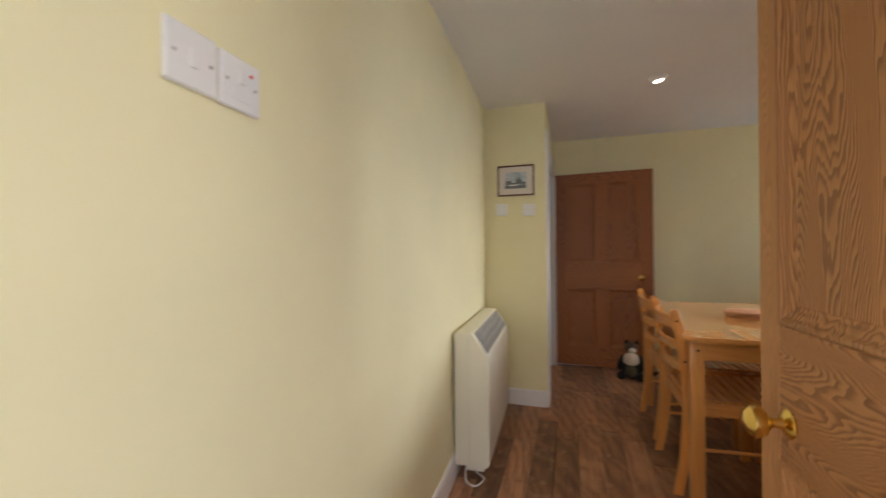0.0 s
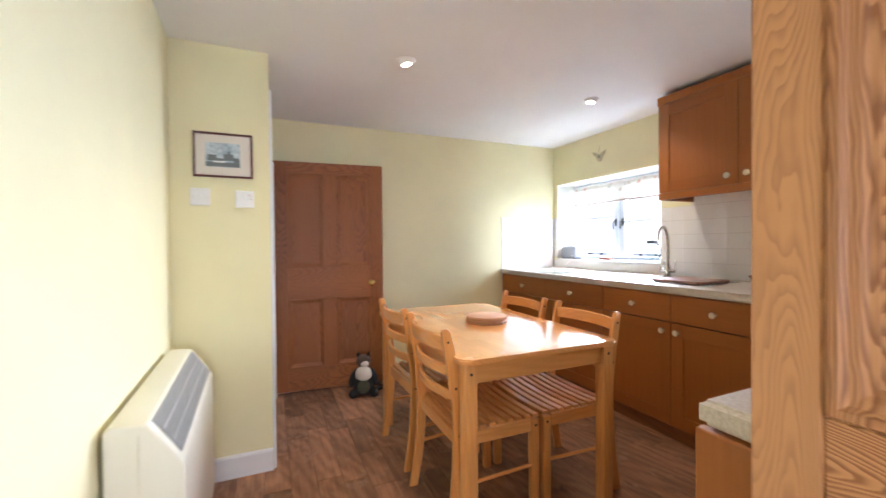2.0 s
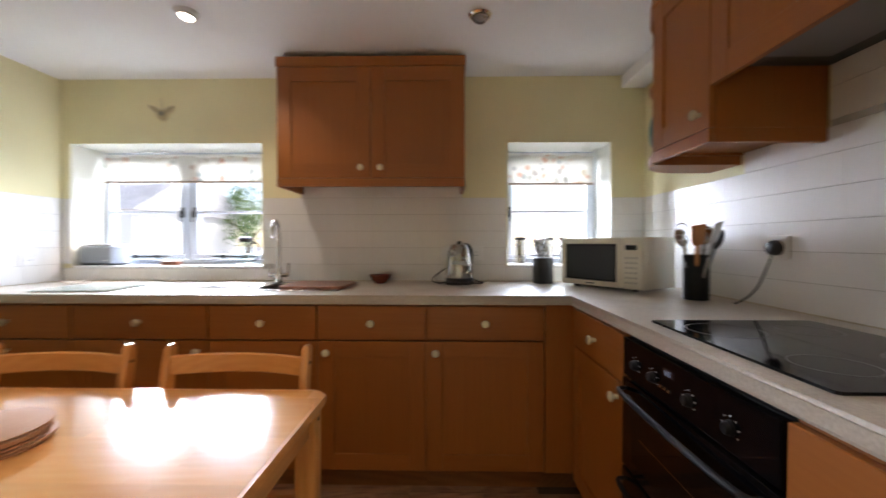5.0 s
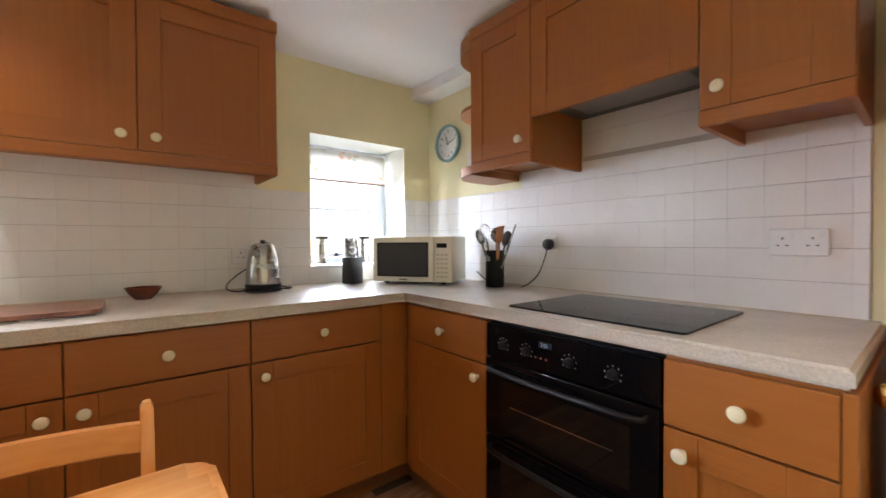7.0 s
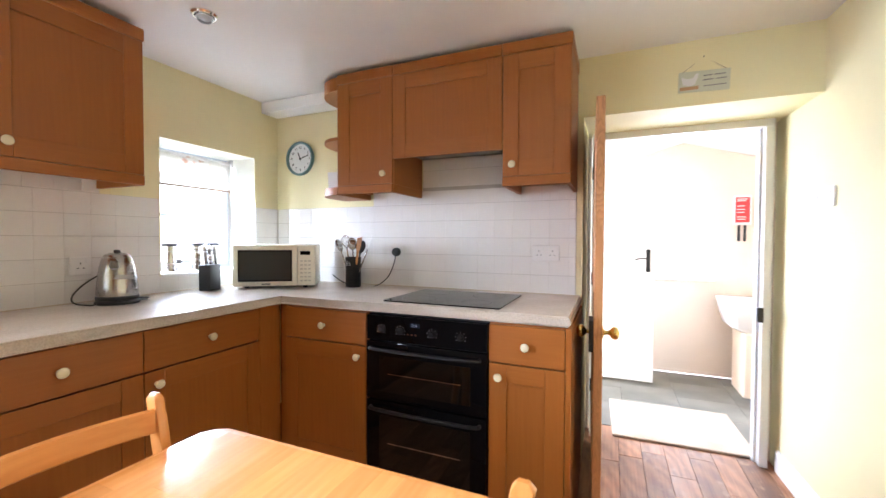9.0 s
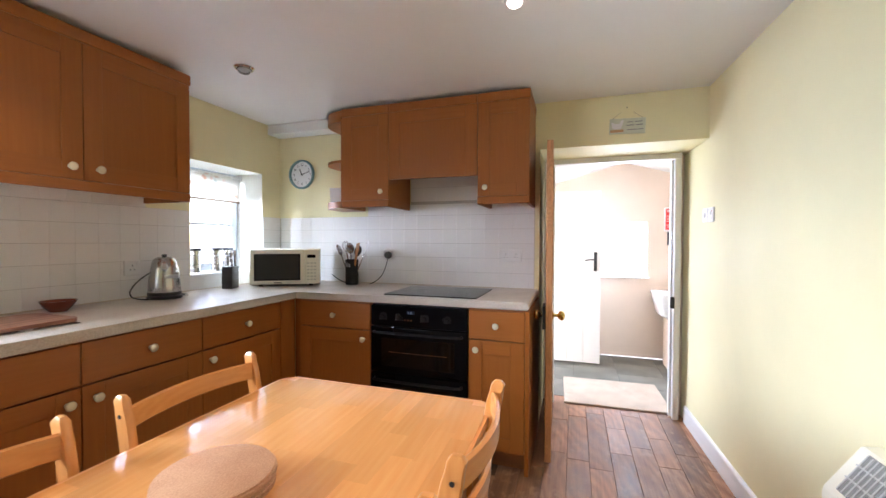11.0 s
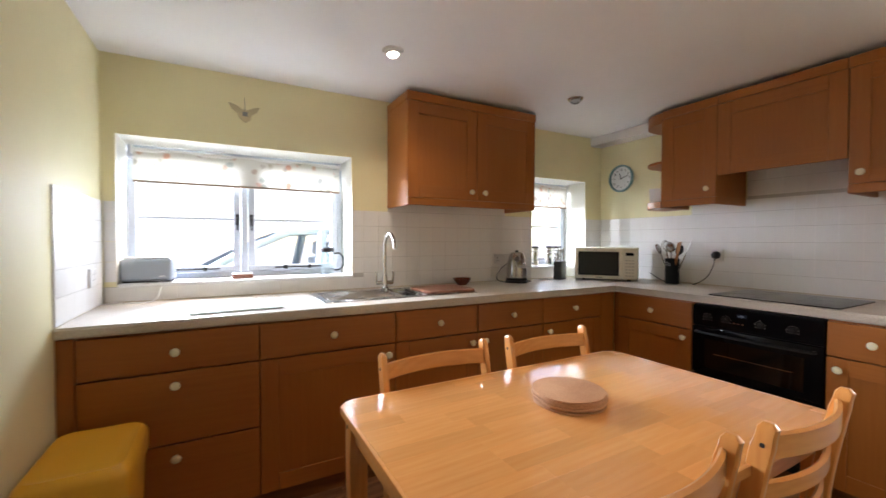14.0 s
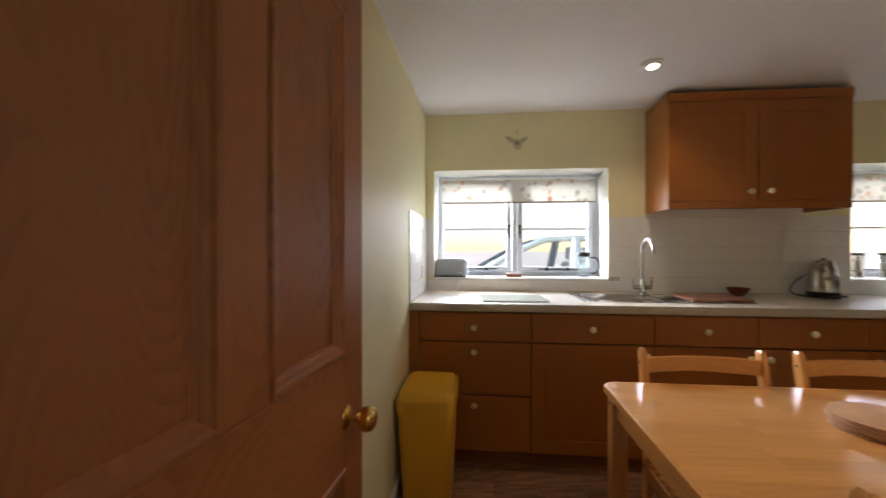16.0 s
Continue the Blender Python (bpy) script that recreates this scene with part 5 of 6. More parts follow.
# utensil pot
pot = thing("utensil_pot", (2.432, 3.205, TOPZ), 0, "black ribbed metal pot full of kitchen utensils", "utensil pot")
prof = [(0.044, 0), (0.047, 0.003)] + [(0.047 + (0.0012 if k % 2 else 0), 0.010 + 0.012 * k) for k in range(14)] + [(0.050, 0.185), (0.047, 0.188), (0.044, 0.185), (0.043, 0.01), (0.002, 0.01)]
turn("pot", prof, BLACK, pot, n=32)
for k, t in enumerate(("Utensils",)):
    cv = bpy.data.curves.new("lettering", "FONT")
    cv.body, cv.size, cv.extrude = "ils", 0.045, 0.0003
    tmp = new("lettering", cv)
    me = bpy.data.meshes.new_from_object(tmp.evaluated_get(bpy.context.evaluated_depsgraph_get()))
    bpy.data.objects.remove(tmp)
    ob = new("lettering", me)
    me.materials.clear()
    me.materials.append(MARK)
    ob.parent = pot
    ob.matrix_basis = Matrix.Translation((0.020, 0.0497, 0.135)) @ pose(0, 0, 0, 90, 0, 180)
BAMBOO = plain("turner wood", (0.45, 0.18, 0.05), 0.5)
spoon_list = [((-0.015, -0.02), (0.05, -0.05), 0.30, "spoon", STEEL), ((0.02, 0.0), (0.075, 0.0), 0.29, "spoon", STEEL), ((0.005, 0.01), (0.015, 0.03), 0.30, "whisk", STEEL), ((-0.01, 0.015), (-0.045, 0.02), 0.29, "turner", BAMBOO), ((-0.02, 0.0), (-0.085, 0.0), 0.30, "slotted", STEEL), ((0.0, -0.02), (0.0, -0.06), 0.28, "spoon", BLACKPLASTIC)]
for (x, y), (u, v), h, kind, mat in spoon_list:
    th = thing("kitchen_utensil", (2.432 + x * 0.4, 3.205 + y * 0.4, TOPZ + 0.012), 0, {"spoon": "metal serving spoon standing in the black pot", "whisk": "wire whisk standing in the black pot", "turner": "brown wooden turner standing in the black pot", "slotted": "steel fish slice standing in the black pot"}[kind], "kitchen utensil", "utensils in the pot")
    p0, p1 = Vector((0, 0, 0)), Vector((u * 1.15, v * 1.15, h - 0.075))
    d = (p1 - p0).normalized()
    bar("handle", [p0, p1], 0.005 if kind != "turner" else 0.008, mat, th)
    m = Matrix.Translation(p1) @ d.to_track_quat("Z", "Y").to_matrix().to_4x4()
    if kind == "whisk":
        for a in range(0, 180, 36):
            c, s = math.cos(radians(a)), math.sin(radians(a))
            bar("wire", [m @ Vector(q) for q in smoothed([(0, 0, 0), (0.022 * c, 0.022 * s, 0.035), (0.026 * c, 0.026 * s, 0.065), (0, 0, 0.088), (-0.026 * c, -0.026 * s, 0.065), (-0.022 * c, -0.022 * s, 0.035), (0, 0, 0)], 3)], 0.0012, mat, th, n=5)
    else:
        bm = bmesh.new()
        if kind == "spoon":
            bmesh.ops.create_uvsphere(bm, u_segments=16, v_segments=10, radius=1, matrix=m @ Matrix.Translation((0, 0, 0.035)) @ Matrix.Diagonal((0.032, 0.009, 0.043, 1)))
        else:
            prism(bm, [(-0.018, 0), (0.018, 0), (0.030, 0.02), (0.033, 0.085), (-0.033, 0.085), (-0.030, 0.02)], -0.002, 0.002, m @ pose(0, 0, 0, 90, 0, 35))
        part("head", bm, mat if kind != "slotted" else WHITEPLASTIC, th, smooth=kind == "spoon")

# knife block
kb = thing("knife_block", (3.085, 3.69, TOPZ), 20, "slim black knife block with steel-handled knives", "knife block")
slab("block", (-0.035, -0.05, 0), (0.035, 0.05, 0.15), BLACKPLASTIC, kb, bev=0.006, seg=2)
for k in range(5):
    x, y = -0.018 + 0.018 * (k % 3), -0.032 + 0.016 * k
    kn = bar("knife_handle", smoothed([(x, y, 0.148), (x - 0.004, y + 0.012, 0.19), (x - 0.010, y + 0.028, 0.235), (x - 0.010, y + 0.034, 0.262)], 4), [0.006, 0.007, 0.008, 0.009, 0.009, 0.009, 0.009, 0.010, 0.010, 0.010, 0.009, 0.008, 0.007], STEEL, kb, "steel knife handle", 10)
for y in (3.615, 3.79):
    c = thing("canister", (3.285, y, 1.0365), 0, "brushed steel storage canister with a black lid on the window sill", "storage canister", "canisters on the window sill")
    turn("body", [(0.034, 0), (0.036, 0.002), (0.036, 0.148)], STEEL, c, n=32)
    turn("lid", [(0.037, 0.148), (0.038, 0.151), (0.038, 0.162), (0.034, 0.165), (0.002, 0.165)], BLACKPLASTIC, c, "black lid", 32)
c = thing("canister", (3.31, 3.50, 1.0365), 0, "steel canister with a black lid half hidden behind the knives", "storage canister", "canisters on the window sill")
turn("body", [(0.034, 0), (0.036, 0.002), (0.036, 0.148)], STEEL, c, n=32)
turn("lid", [(0.037, 0.148), (0.038, 0.151), (0.038, 0.162), (0.034, 0.165), (0.002, 0.165)], BLACKPLASTIC, c, "black lid", 32)

# sill of the wide window
caf = thing("cafetiere", (3.30, 5.55, 1.0215), 0, "glass cafetiere with black lid and handle on the sill", "cafetiere")
turn("beaker", [(0.040, 0.004), (0.042, 0.010), (0.042, 0.150), (0.0395, 0.150), (0.0395, 0.010), (0.002, 0.008)], CLEAR, caf, n=32, close=False)
turn("foot_ring", [(0.044, 0), (0.044, 0.010), (0.040, 0.012)], CHROME, caf)
turn("lid", [(0.045, 0.150), (0.045, 0.172), (0.038, 0.180), (0.002, 0.184)], BLACKPLASTIC, caf, "black lid", 28)
turn("plunger_knob", [(0.003, 0.183), (0.003, 0.196), (0.010, 0.199), (0.010, 0.208), (0.002, 0.211)], BLACKPLASTIC, caf, "", 16)
bar("handle", smoothed([(-0.01, -0.042, 0.140), (-0.02, -0.075, 0.142), (-0.03, -0.095, 0.115), (-0.03, -0.095, 0.06), (-0.02, -0.072, 0.035), (-0.01, -0.044, 0.032)], 5), 0.0055, BLACKPLASTIC, caf, n=10)
ts = thing("toaster", (3.325, 6.50, 1.0215), -93, "grey and white two-slice toaster on the window sill", "toaster")
GREYP = paint("grey metal paint", (0.34, 0.38, 0.43), 0.4, 0.03, 0.02)
slab("body", (-0.115, -0.075, 0.008), (0.115, 0.075, 0.125), GREYP, ts, bev=0.016, seg=3)
slab("top_panel", (-0.10, -0.06, 0.1255), (0.10, 0.06, 0.135), WHITEPLASTIC, ts, "white top", bev=0.003)
for y in (-0.026, 0.026):
    slab("slot", (-0.075, y - 0.010, 0.1352), (0.075, y + 0.010, 0.1362), BLACKPLASTIC, ts, bev=0)
slab("lever", (-0.128, -0.012, 0.085), (-0.1155, 0.012, 0.10), BLACKPLASTIC, ts)
slab("base", (-0.105, -0.065, 0), (0.105, 0.065, 0.0078), BLACKPLASTIC, ts, bev=0)
slab("name_bar", (0.055, -0.0762, 0.030), (0.085, -0.0752, 0.035), WHITEPLASTIC, ts, bev=0)
bar("mains_cable", smoothed([(0.06, -0.07, 0.006), (0.07, -0.13, -0.04), (0.05, -0.19, -0.084), (-0.04, -0.24, -0.084), (-0.10, -0.18, -0.084), (-0.17, -0.26, -0.084)], 6), 0.0032, WHITEPLASTIC, ts, "white mains cable")
bx_ = thing("small_box", (3.30, 6.045, 1.0215), -90, "small brown wooden block on the window sill", "box")
slab("box", (-0.055, -0.02, 0), (0.055, 0.02, 0.024), bpy.data.materials["red-brown board"], bx_, bev=0.002)
slab("lid", (-0.056, -0.021, 0.0242), (0.056, 0.021, 0.030), WHITEPLASTIC, bx_, "white top", bev=0.001)

# ---- on the walls ----
clock = thing("wall_clock", (2.990, 3.041, 1.800), 180, "round wall clock with teal rim, white face and black hands", "clock")
out = pose(0, 0, 0, 90)
TEAL = paint("teal plastic", (0.16, 0.30, 0.31), 0.35, 0.03, 0.0)
turn("rim", [(0.108, 0), (0.118, 0.008), (0.120, 0.026), (0.116, 0.033), (0.108, 0.033), (0.104, 0.024), (0.104, 0.010)], TEAL, clock, "teal rim", 56, out, False)
turn("face", [(0.1045, 0.012), (0.1045, 0.0145)], plain("clock face", (0.78, 0.80, 0.80), 0.4), clock, "white face", 48, out)
for h in range(12):
    a = radians(30 * (h + 1))
    cv = bpy.data.curves.new("numeral", "FONT")
    cv.body, cv.size, cv.extrude, cv.align_x, cv.align_y = str(h + 1), 0.026, 0.0004, "CENTER", "CENTER"
    tmp = new("numeral", cv)
    me = bpy.data.meshes.new_from_object(tmp.evaluated_get(bpy.context.evaluated_depsgraph_get()))
    bpy.data.objects.remove(tmp)
    ob = new("numeral", me)
    me.materials.clear()
    me.materials.append(IRON)
    ob.parent = clock
    ob.matrix_basis = Matrix.Translation((0.078 * math.sin(a), -0.0152, 0.078 * math.cos(a))) @ pose(0, 0, 0, 90)
for ang, ln, w, nm in ((-24, 0.050, 0.0035, "hour_hand"), (74, 0.078, 0.0025, "minute_hand")):
    slab(nm, (-w, -0.019, -0.012), (w, -0.0175, ln), BLACK, clock, bev=0, m=pose(0, 0, 0, 0, ang, 0))
turn("hub", [(0.006, 0.014), (0.006, 0.021)], BLACK, clock, "", 14, out)

sign = thing("hanging_sign", (0.545, 3.034, 1.940), 180, "small pale green painted sign with a hen hung on string", "sign")
slab("board", (-0.105, -0.012, 0), (0.105, 0, 0.098), paint("pale green sign paint", (0.62, 0.64, 0.50), 0.5, 0.06, 0.1), sign, bev=0.002, m=pose(0, 0, 0, 0, 2, 0))
bar("string", [(-0.092, -0.006, 0.095), (0.0, -0.004, 0.165)], 0.0013, bpy.data.materials["brown hem"], sign)
bar("string", [(0.0, -0.004, 0.165), (0.092, -0.006, 0.095)], 0.0013, bpy.data.materials["brown hem"], sign)
turn("nail", [(0.003, 0), (0.003, 0.008)], IRON, sign, "", 10, Matrix.Translation((0, 0, 0.166)) @ out)
bm = bmesh.new()
prism(bm, [(-0.085, 0.040), (-0.06, 0.030), (-0.035, 0.036), (-0.025, 0.062), (-0.018, 0.085), (-0.030, 0.088), (-0.045, 0.066), (-0.07, 0.066), (-0.092, 0.078)], 0, 0.0012, pose(0, -0.0122, 0, 90))
part("hen_shape", bm, WHITEPLASTIC, sign, "white hen shape")
slab("straw_shape", (-0.098, -0.0134, 0.012), (-0.02, -0.0122, 0.028), plain("straw brown", (0.5, 0.28, 0.12), 0.6), sign, "orange straw shape", bev=0)
for k, (a, b) in enumerate(((0.0, 0.035), (0.045, 0.088), (-0.002, 0.04), (0.05, 0.092))):
    z = 0.070 if k < 2 else 0.050
    slab("writing_bar", (a, -0.0134, z), (b, -0.0122, z + 0.005), GRILLE, sign, bev=0)
slab("writing_bar", (0.0, -0.0134, 0.022), (0.092, -0.0122, 0.026), GRILLE, sign, bev=0)

pic = thing("framed_picture", (0.229, 5.533, 1.527), 0, "small framed print of a castle in a cream mount", "picture")
PW, PH = 0.132, 0.222
FR = plain("dark red-brown frame", (0.10, 0.02, 0.012), 0.3)
for lo, hi in (((-PW, -0.016, 0), (PW, 0, 0.010)), ((-PW, -0.016, PH - 0.010), (PW, 0, PH)), ((-PW, -0.016, 0.0102), (-PW + 0.010, 0, PH - 0.0102)), ((PW - 0.010, -0.016, 0.0102), (PW, 0, PH - 0.0102))):
    slab("frame_bar", lo, hi, FR, pic, bev=0.002)
slab("mount", (-PW + 0.0102, -0.008, 0.0102), (PW - 0.0102, -0.004, PH - 0.0102), plain("cream mount", (0.72, 0.66, 0.58), 0.7), pic, bev=0)
pr = slab("print", (-0.078, -0.0088, 0.052), (0.074, -0.0081, PH - 0.050), speckle("pale blue print", (0.28, 0.36, 0.42), (0.60, 0.66, 0.68), 60, 0.5), pic, bev=0)
for a, b, c, d in ((0.0, 0.045, 0.085, 0.118), (0.018, 0.030, 0.118, 0.132), (-0.07, -0.03, 0.082, 0.112), (-0.03, 0.0, 0.082, 0.096), (0.045, 0.072, 0.078, 0.100)):
    slab("building_shape", (a, -0.0094, c), (b, -0.0089, d), plain("grey print ink", (0.16, 0.18, 0.18), 0.6) if "grey print ink" not in bpy.data.materials else bpy.data.materials["grey print ink"], pr, bev=0)
slab("bank_shape", (-0.078, -0.0094, 0.054), (0.074, -0.0089, 0.077), bpy.data.materials["grey print ink"], pr, bev=0)
slab("boat_shape", (-0.045, -0.0099, 0.074), (0.010, -0.0095, 0.082), WHITEPLASTIC, pr, bev=0)

orn = thing("wall_ornament", (3.214, 6.030, 1.980), -90, "small flat bird ornament with spread wings hung on the wall", "ornament")
bm = bmesh.new()
prism(bm, [(0.005, -0.058), (0.030, -0.040), (0.036, -0.012), (0.062, 0.006), (0.078, 0.038), (0.046, 0.030), (0.015, 0.014), (-0.012, 0.014), (-0.040, 0.034), (-0.082, 0.046), (-0.066, 0.014), (-0.036, -0.006), (-0.026, -0.036)], 0, 0.008, out)
part("body", bm, paint("straw ornament", (0.56, 0.48, 0.28), 0.6, 0.3, 0.3, 30), orn)
slab("patch", (-0.012, -0.0095, -0.022), (0.014, -0.0082, 0.002), GRILLE, orn, "grey checked patch", bev=0)
bar("string", [(0, -0.003, 0.014), (0, -0.003, 0.085)], 0.001, IRON, orn)

# ---- the cat figure ----
cat = new("cat_doorstop", bpy.data.meshes.new("cat_doorstop"))
bm = bmesh.new()


def blob(bm, c, r, mi, rot=(0, 0, 0)):
    n0 = len(bm.faces)
    bmesh.ops.create_uvsphere(bm, u_segments=18, v_segments=12, radius=1, matrix=pose(*c, *rot) @ Matrix.Diagonal((*r, 1)))
    bm.faces.ensure_lookup_table()
    for f in bm.faces[n0:]:
        f.material_index, f.smooth = mi, True


blob(bm, (0, 0, 0.10), (0.085, 0.075, 0.105), 0)
blob(bm, (0, -0.028, 0.150), (0.062, 0.055, 0.060), 1)
blob(bm, (0, -0.045, 0.075), (0.048, 0.045, 0.060), 3)
blob(bm, (0, -0.01, 0.245), (0.052, 0.048, 0.045), 2)
blob(bm, (0.008, -0.045, 0.232), (0.030, 0.022, 0.024), 1)
blob(bm, (-0.035, -0.005, 0.285), (0.014, 0.010, 0.022), 0, (0, -18, 0))
blob(bm, (0.035, -0.005, 0.285), (0.014, 0.010, 0.022), 0, (0, 18, 0))
for s in (-1, 1):
    blob(bm, (s * 0.075, -0.02, 0.125), (0.026, 0.032, 0.070), 0, (0, s * -20, 0))
    blob(bm, (s * 0.070, -0.065, 0.030), (0.032, 0.060, 0.030), 0, (0, 0, s * 14))
blob(bm, (0.125, -0.02, 0.045), (0.070, 0.018, 0.016), 0, (0, -18, 10))
bm.to_mesh(cat.data)
bm.free()
for m in (paint("black plush", (0.016, 0.014, 0.013), 0.95, 0.3, 0.8, 150), paint("cream plush", (0.72, 0.63, 0.52), 0.95, 0.1, 0.8, 150), paint("brown plush", (0.10, 0.065, 0.045), 0.95, 0.3, 0.8, 150), paint("olive plush", (0.09, 0.085, 0.05), 0.95, 0.2, 0.8, 150)):
    cat.data.materials.append(m)
cat.matrix_world = pose(1.105, 6.395, 0.001, 0, 0, -12) @ Matrix.Scale(1.08, 4)
tagged(cat, "black and white plush cat doorstop sitting against the pine door", "doorstop")

# ---- porch behind the south doorway ----
wall("wall_porch_back", (-1.3, 1.05), (1.70, 1.05), 0, 2.75, 0.25, CREAM, [(1.3 + 0.105, 1.3 + 0.785, 0.875, 1.475)], "cream plastered back wall of the porch with a small window")
wall("wall_porch_west", (-0.75, 2.556), (-0.75, 1.05), 0, 2.75, 0.2, CREAM, (), "cream plastered porch wall")
wall("wall_porch_east", (1.50, 1.05), (1.50, 2.556), 0, 2.75, 0.25, CREAM, [(0.42, 1.28, 0, 1.90)], "cream plastered porch wall with the outer doorway")
wall("wall_porch_front", (1.50, 2.556), (-0.75, 2.556), 0, 2.75, -0.0 - 0.004, CREAM, [(0.44, 1.35, 0, 1.887)], "cream plastered porch side of the kitchen wall")
for s, nm in ((-1, "a"), (1, "b")):
    bm = bmesh.new()
    x0, x1 = (0.34, -0.78) if s < 0 else (0.34, 1.52)
    z0, z1 = 2.12, 1.79
    vs = [bm.verts.new(p) for p in ((x0, 1.02, z0), (x1, 1.02, z1), (x1, 2.556, z1), (x0, 2.556, z0), (x0, 1.02, z0 + 0.06), (x1, 1.02, z1 + 0.06), (x1, 2.556, z1 + 0.06), (x0, 2.556, z0 + 0.06))]
    for f in ((0, 1, 2, 3), (7, 6, 5, 4), (0, 4, 5, 1), (1, 5, 6, 2), (2, 6, 7, 3), (3, 7, 4, 0)):
        bm.faces.new([vs[i] for i in f])
    structure(part("ceiling_porch", bm, WHITE_CEIL), "white sloping porch ceiling")
structure(slab("floor_porch", (-0.75, 1.05, -0.12), (1.50, 2.45, -0.016), GAP, bev=0), "dark slate floor of the porch with mortar joints")
structure(slab("threshold", (1.50, 1.45, -0.12), (1.75, 2.35, 0.0), SLATE, bev=0.005), "stone threshold of the outer doorway")
pw = thing("window_3", (-0.065, 0.90, -0.055), 0, "small white painted porch window with a floral blind", "window", kind="structure")
for lo, hi in (((0.17, 0, 0.93), (0.85, 0.05, 0.97)), ((0.17, 0, 1.49), (0.85, 0.05, 1.53)), ((0.17, 0, 0.9705), (0.21, 0.05, 1.4895)), ((0.81, 0, 0.9705), (0.85, 0.05, 1.4895)), ((0.49, 0, 0.9705), (0.53, 0.05, 1.4895)), ((0.2105, 0.01, 1.21), (0.4895, 0.04, 1.23)), ((0.5305, 0.01, 1.21), (0.8095, 0.04, 1.23))):
    slab("window_frame", lo, hi, GLOSS, pw)
for a, b in ((0.2105, 0.4895), (0.5305, 0.8095)):
    g = slab("pane", (a, 0.022, 0.971), (b, 0.026, 1.489), GLASS, pw, bev=0)
    g.visible_shadow = False
structure(slab("window_sill", (0.085, 0.955, 0.860), (0.805, 1.09, 0.874), GLOSS), "white painted porch window sill")
pb = thing("roller_blind", (0.445, 0.965, -0.055), 0, "floral roller blind, rolled up, in the porch window", "roller blind")
slab("cloth", (-0.34, 0, 1.43), (0.34, 0.002, 1.515), BLIND, pb, bev=0)
turn("roller", [(0.013, 0), (0.013, 0.68)], WHITEPLASTIC, pb, "", 14, Matrix.Translation((-0.34, 0.0, 1.52)) @ pose(0, 0, 0, 0, 90))
# outer door, standing open into the porch
od = thing("door_3", (1.40, 1.52, 0), 180, "white painted outer door standing open with a black iron latch", "door", kind="structure")
for k in range(5):
    slab("board", (0.0 + k * 0.16, -0.02, 0.025), (0.1585 + k * 0.16, 0.02, 1.765), GLOSS, od, bev=0.004)
lt = slab("latch_plate", (0.735, -0.0255, 0.98), (0.765, -0.0205, 1.13), IRON, od, "black iron latch plate", bev=0.002)
for z in (0.975, 1.135):
    turn("spade_end", [(0.018, 0), (0.018, 0.004)], IRON, lt, "", 12, Matrix.Translation((0.75, -0.0208, z)) @ out)
bar("lever", smoothed([(0.75, -0.03, 1.07), (0.75, -0.06, 1.072), (0.70, -0.065, 1.075), (0.65, -0.062, 1.065)], 4), 0.006, IRON, lt)
lt2 = slab("latch_plate", (0.735, 0.0205, 0.98), (0.765, 0.0255, 1.13), IRON, od, "black iron latch plate", bev=0.002)
for z in (0.975, 1.055, 1.135):
    turn("spade_end", [(0.018, 0), (0.018, 0.004)], IRON, lt2, "", 12, Matrix.Translation((0.75, 0.0208, z)) @ pose(0, 0, 0, -90))
bar("lever", smoothed([(0.75, 0.03, 1.07), (0.75, 0.06, 1.072), (0.70, 0.065, 1.075), (0.65, 0.062, 1.065)], 4), 0.006, IRON, lt2)
# butler sink on a pier
bs = thing("butler_sink", (-0.19, 1.36, 0), 0, "white glazed butler sink on a cream pier", "sink")
slab("pier", (-0.14, -0.17, -0.016), (0.16, 0.17, 0.50), CREAM, bs, "cream plastered pier", bev=0.01)
bm = bmesh.new()
tapered(bm, [(0.501, 0.18, 0.15, 0, 0), (0.54, 0.24, 0.19, 0, 0), (0.68, 0.275, 0.22, 0, 0), (0.75, 0.285, 0.23, 0, 0)], 0.05)
part("basin", bm, plain("white glaze", (0.78, 0.78, 0.77), 0.12, coat=0.5), bs, smooth=True)
fb = thing("fire_blanket", (-0.112, 1.052, 1.365), 180, "red and white fire blanket case with two black pull tabs", "fire blanket")
slab("case", (-0.062, -0.03, 0), (0.062, 0, 0.255), WHITEPLASTIC, fb, bev=0.004)
slab("label", (-0.052, -0.0315, 0.02), (0.052, -0.0302, 0.240), RED, fb, "red printed label", bev=0)
for z in (0.045, 0.065, 0.105, 0.13, 0.16, 0.205, 0.22):
    slab("writing_bar", (-0.04, -0.0325, z), (0.04 - (z * 37 % 1) * 0.03, -0.0317, z + 0.007), WHITEPLASTIC, fb, bev=0)
for x in (-0.022, 0.022):
    slab("pull_tab", (x - 0.010, -0.018, -0.145), (x + 0.010, -0.014, -0.002), BLACKPLASTIC, fb, bev=0.001)
sp = thing("strike_plate", (0.190, 2.61, 0.83), 0, "black strike plate of the rim lock on the door lining", "lock plate")
slab("box", (-0.004, 0.052, -0.04), (0.022, 0.072, 0.04), BLACKPLASTIC, sp, bev=0.003)
mat_ = thing("door_mat", (0.548, 2.29, 0.0012), 2, "worn brown coir door mat just beyond the threshold", "door mat")
slab("mat", (-0.38, -0.30, 0), (0.38, 0.30, 0.014), speckle("coir", (0.45, 0.36, 0.28), (0.62, 0.52, 0.42), 200, 0.95, relief=0.8), mat_, bev=0.004)

# ---- outdoors ----
structure(slab("ground", (-120, -120, -0.30), (120, 120, -0.121), speckle("pale gravel", (0.50, 0.49, 0.47), (0.66, 0.65, 0.64), 40, 0.95), bev=0), "pale gravel yard")

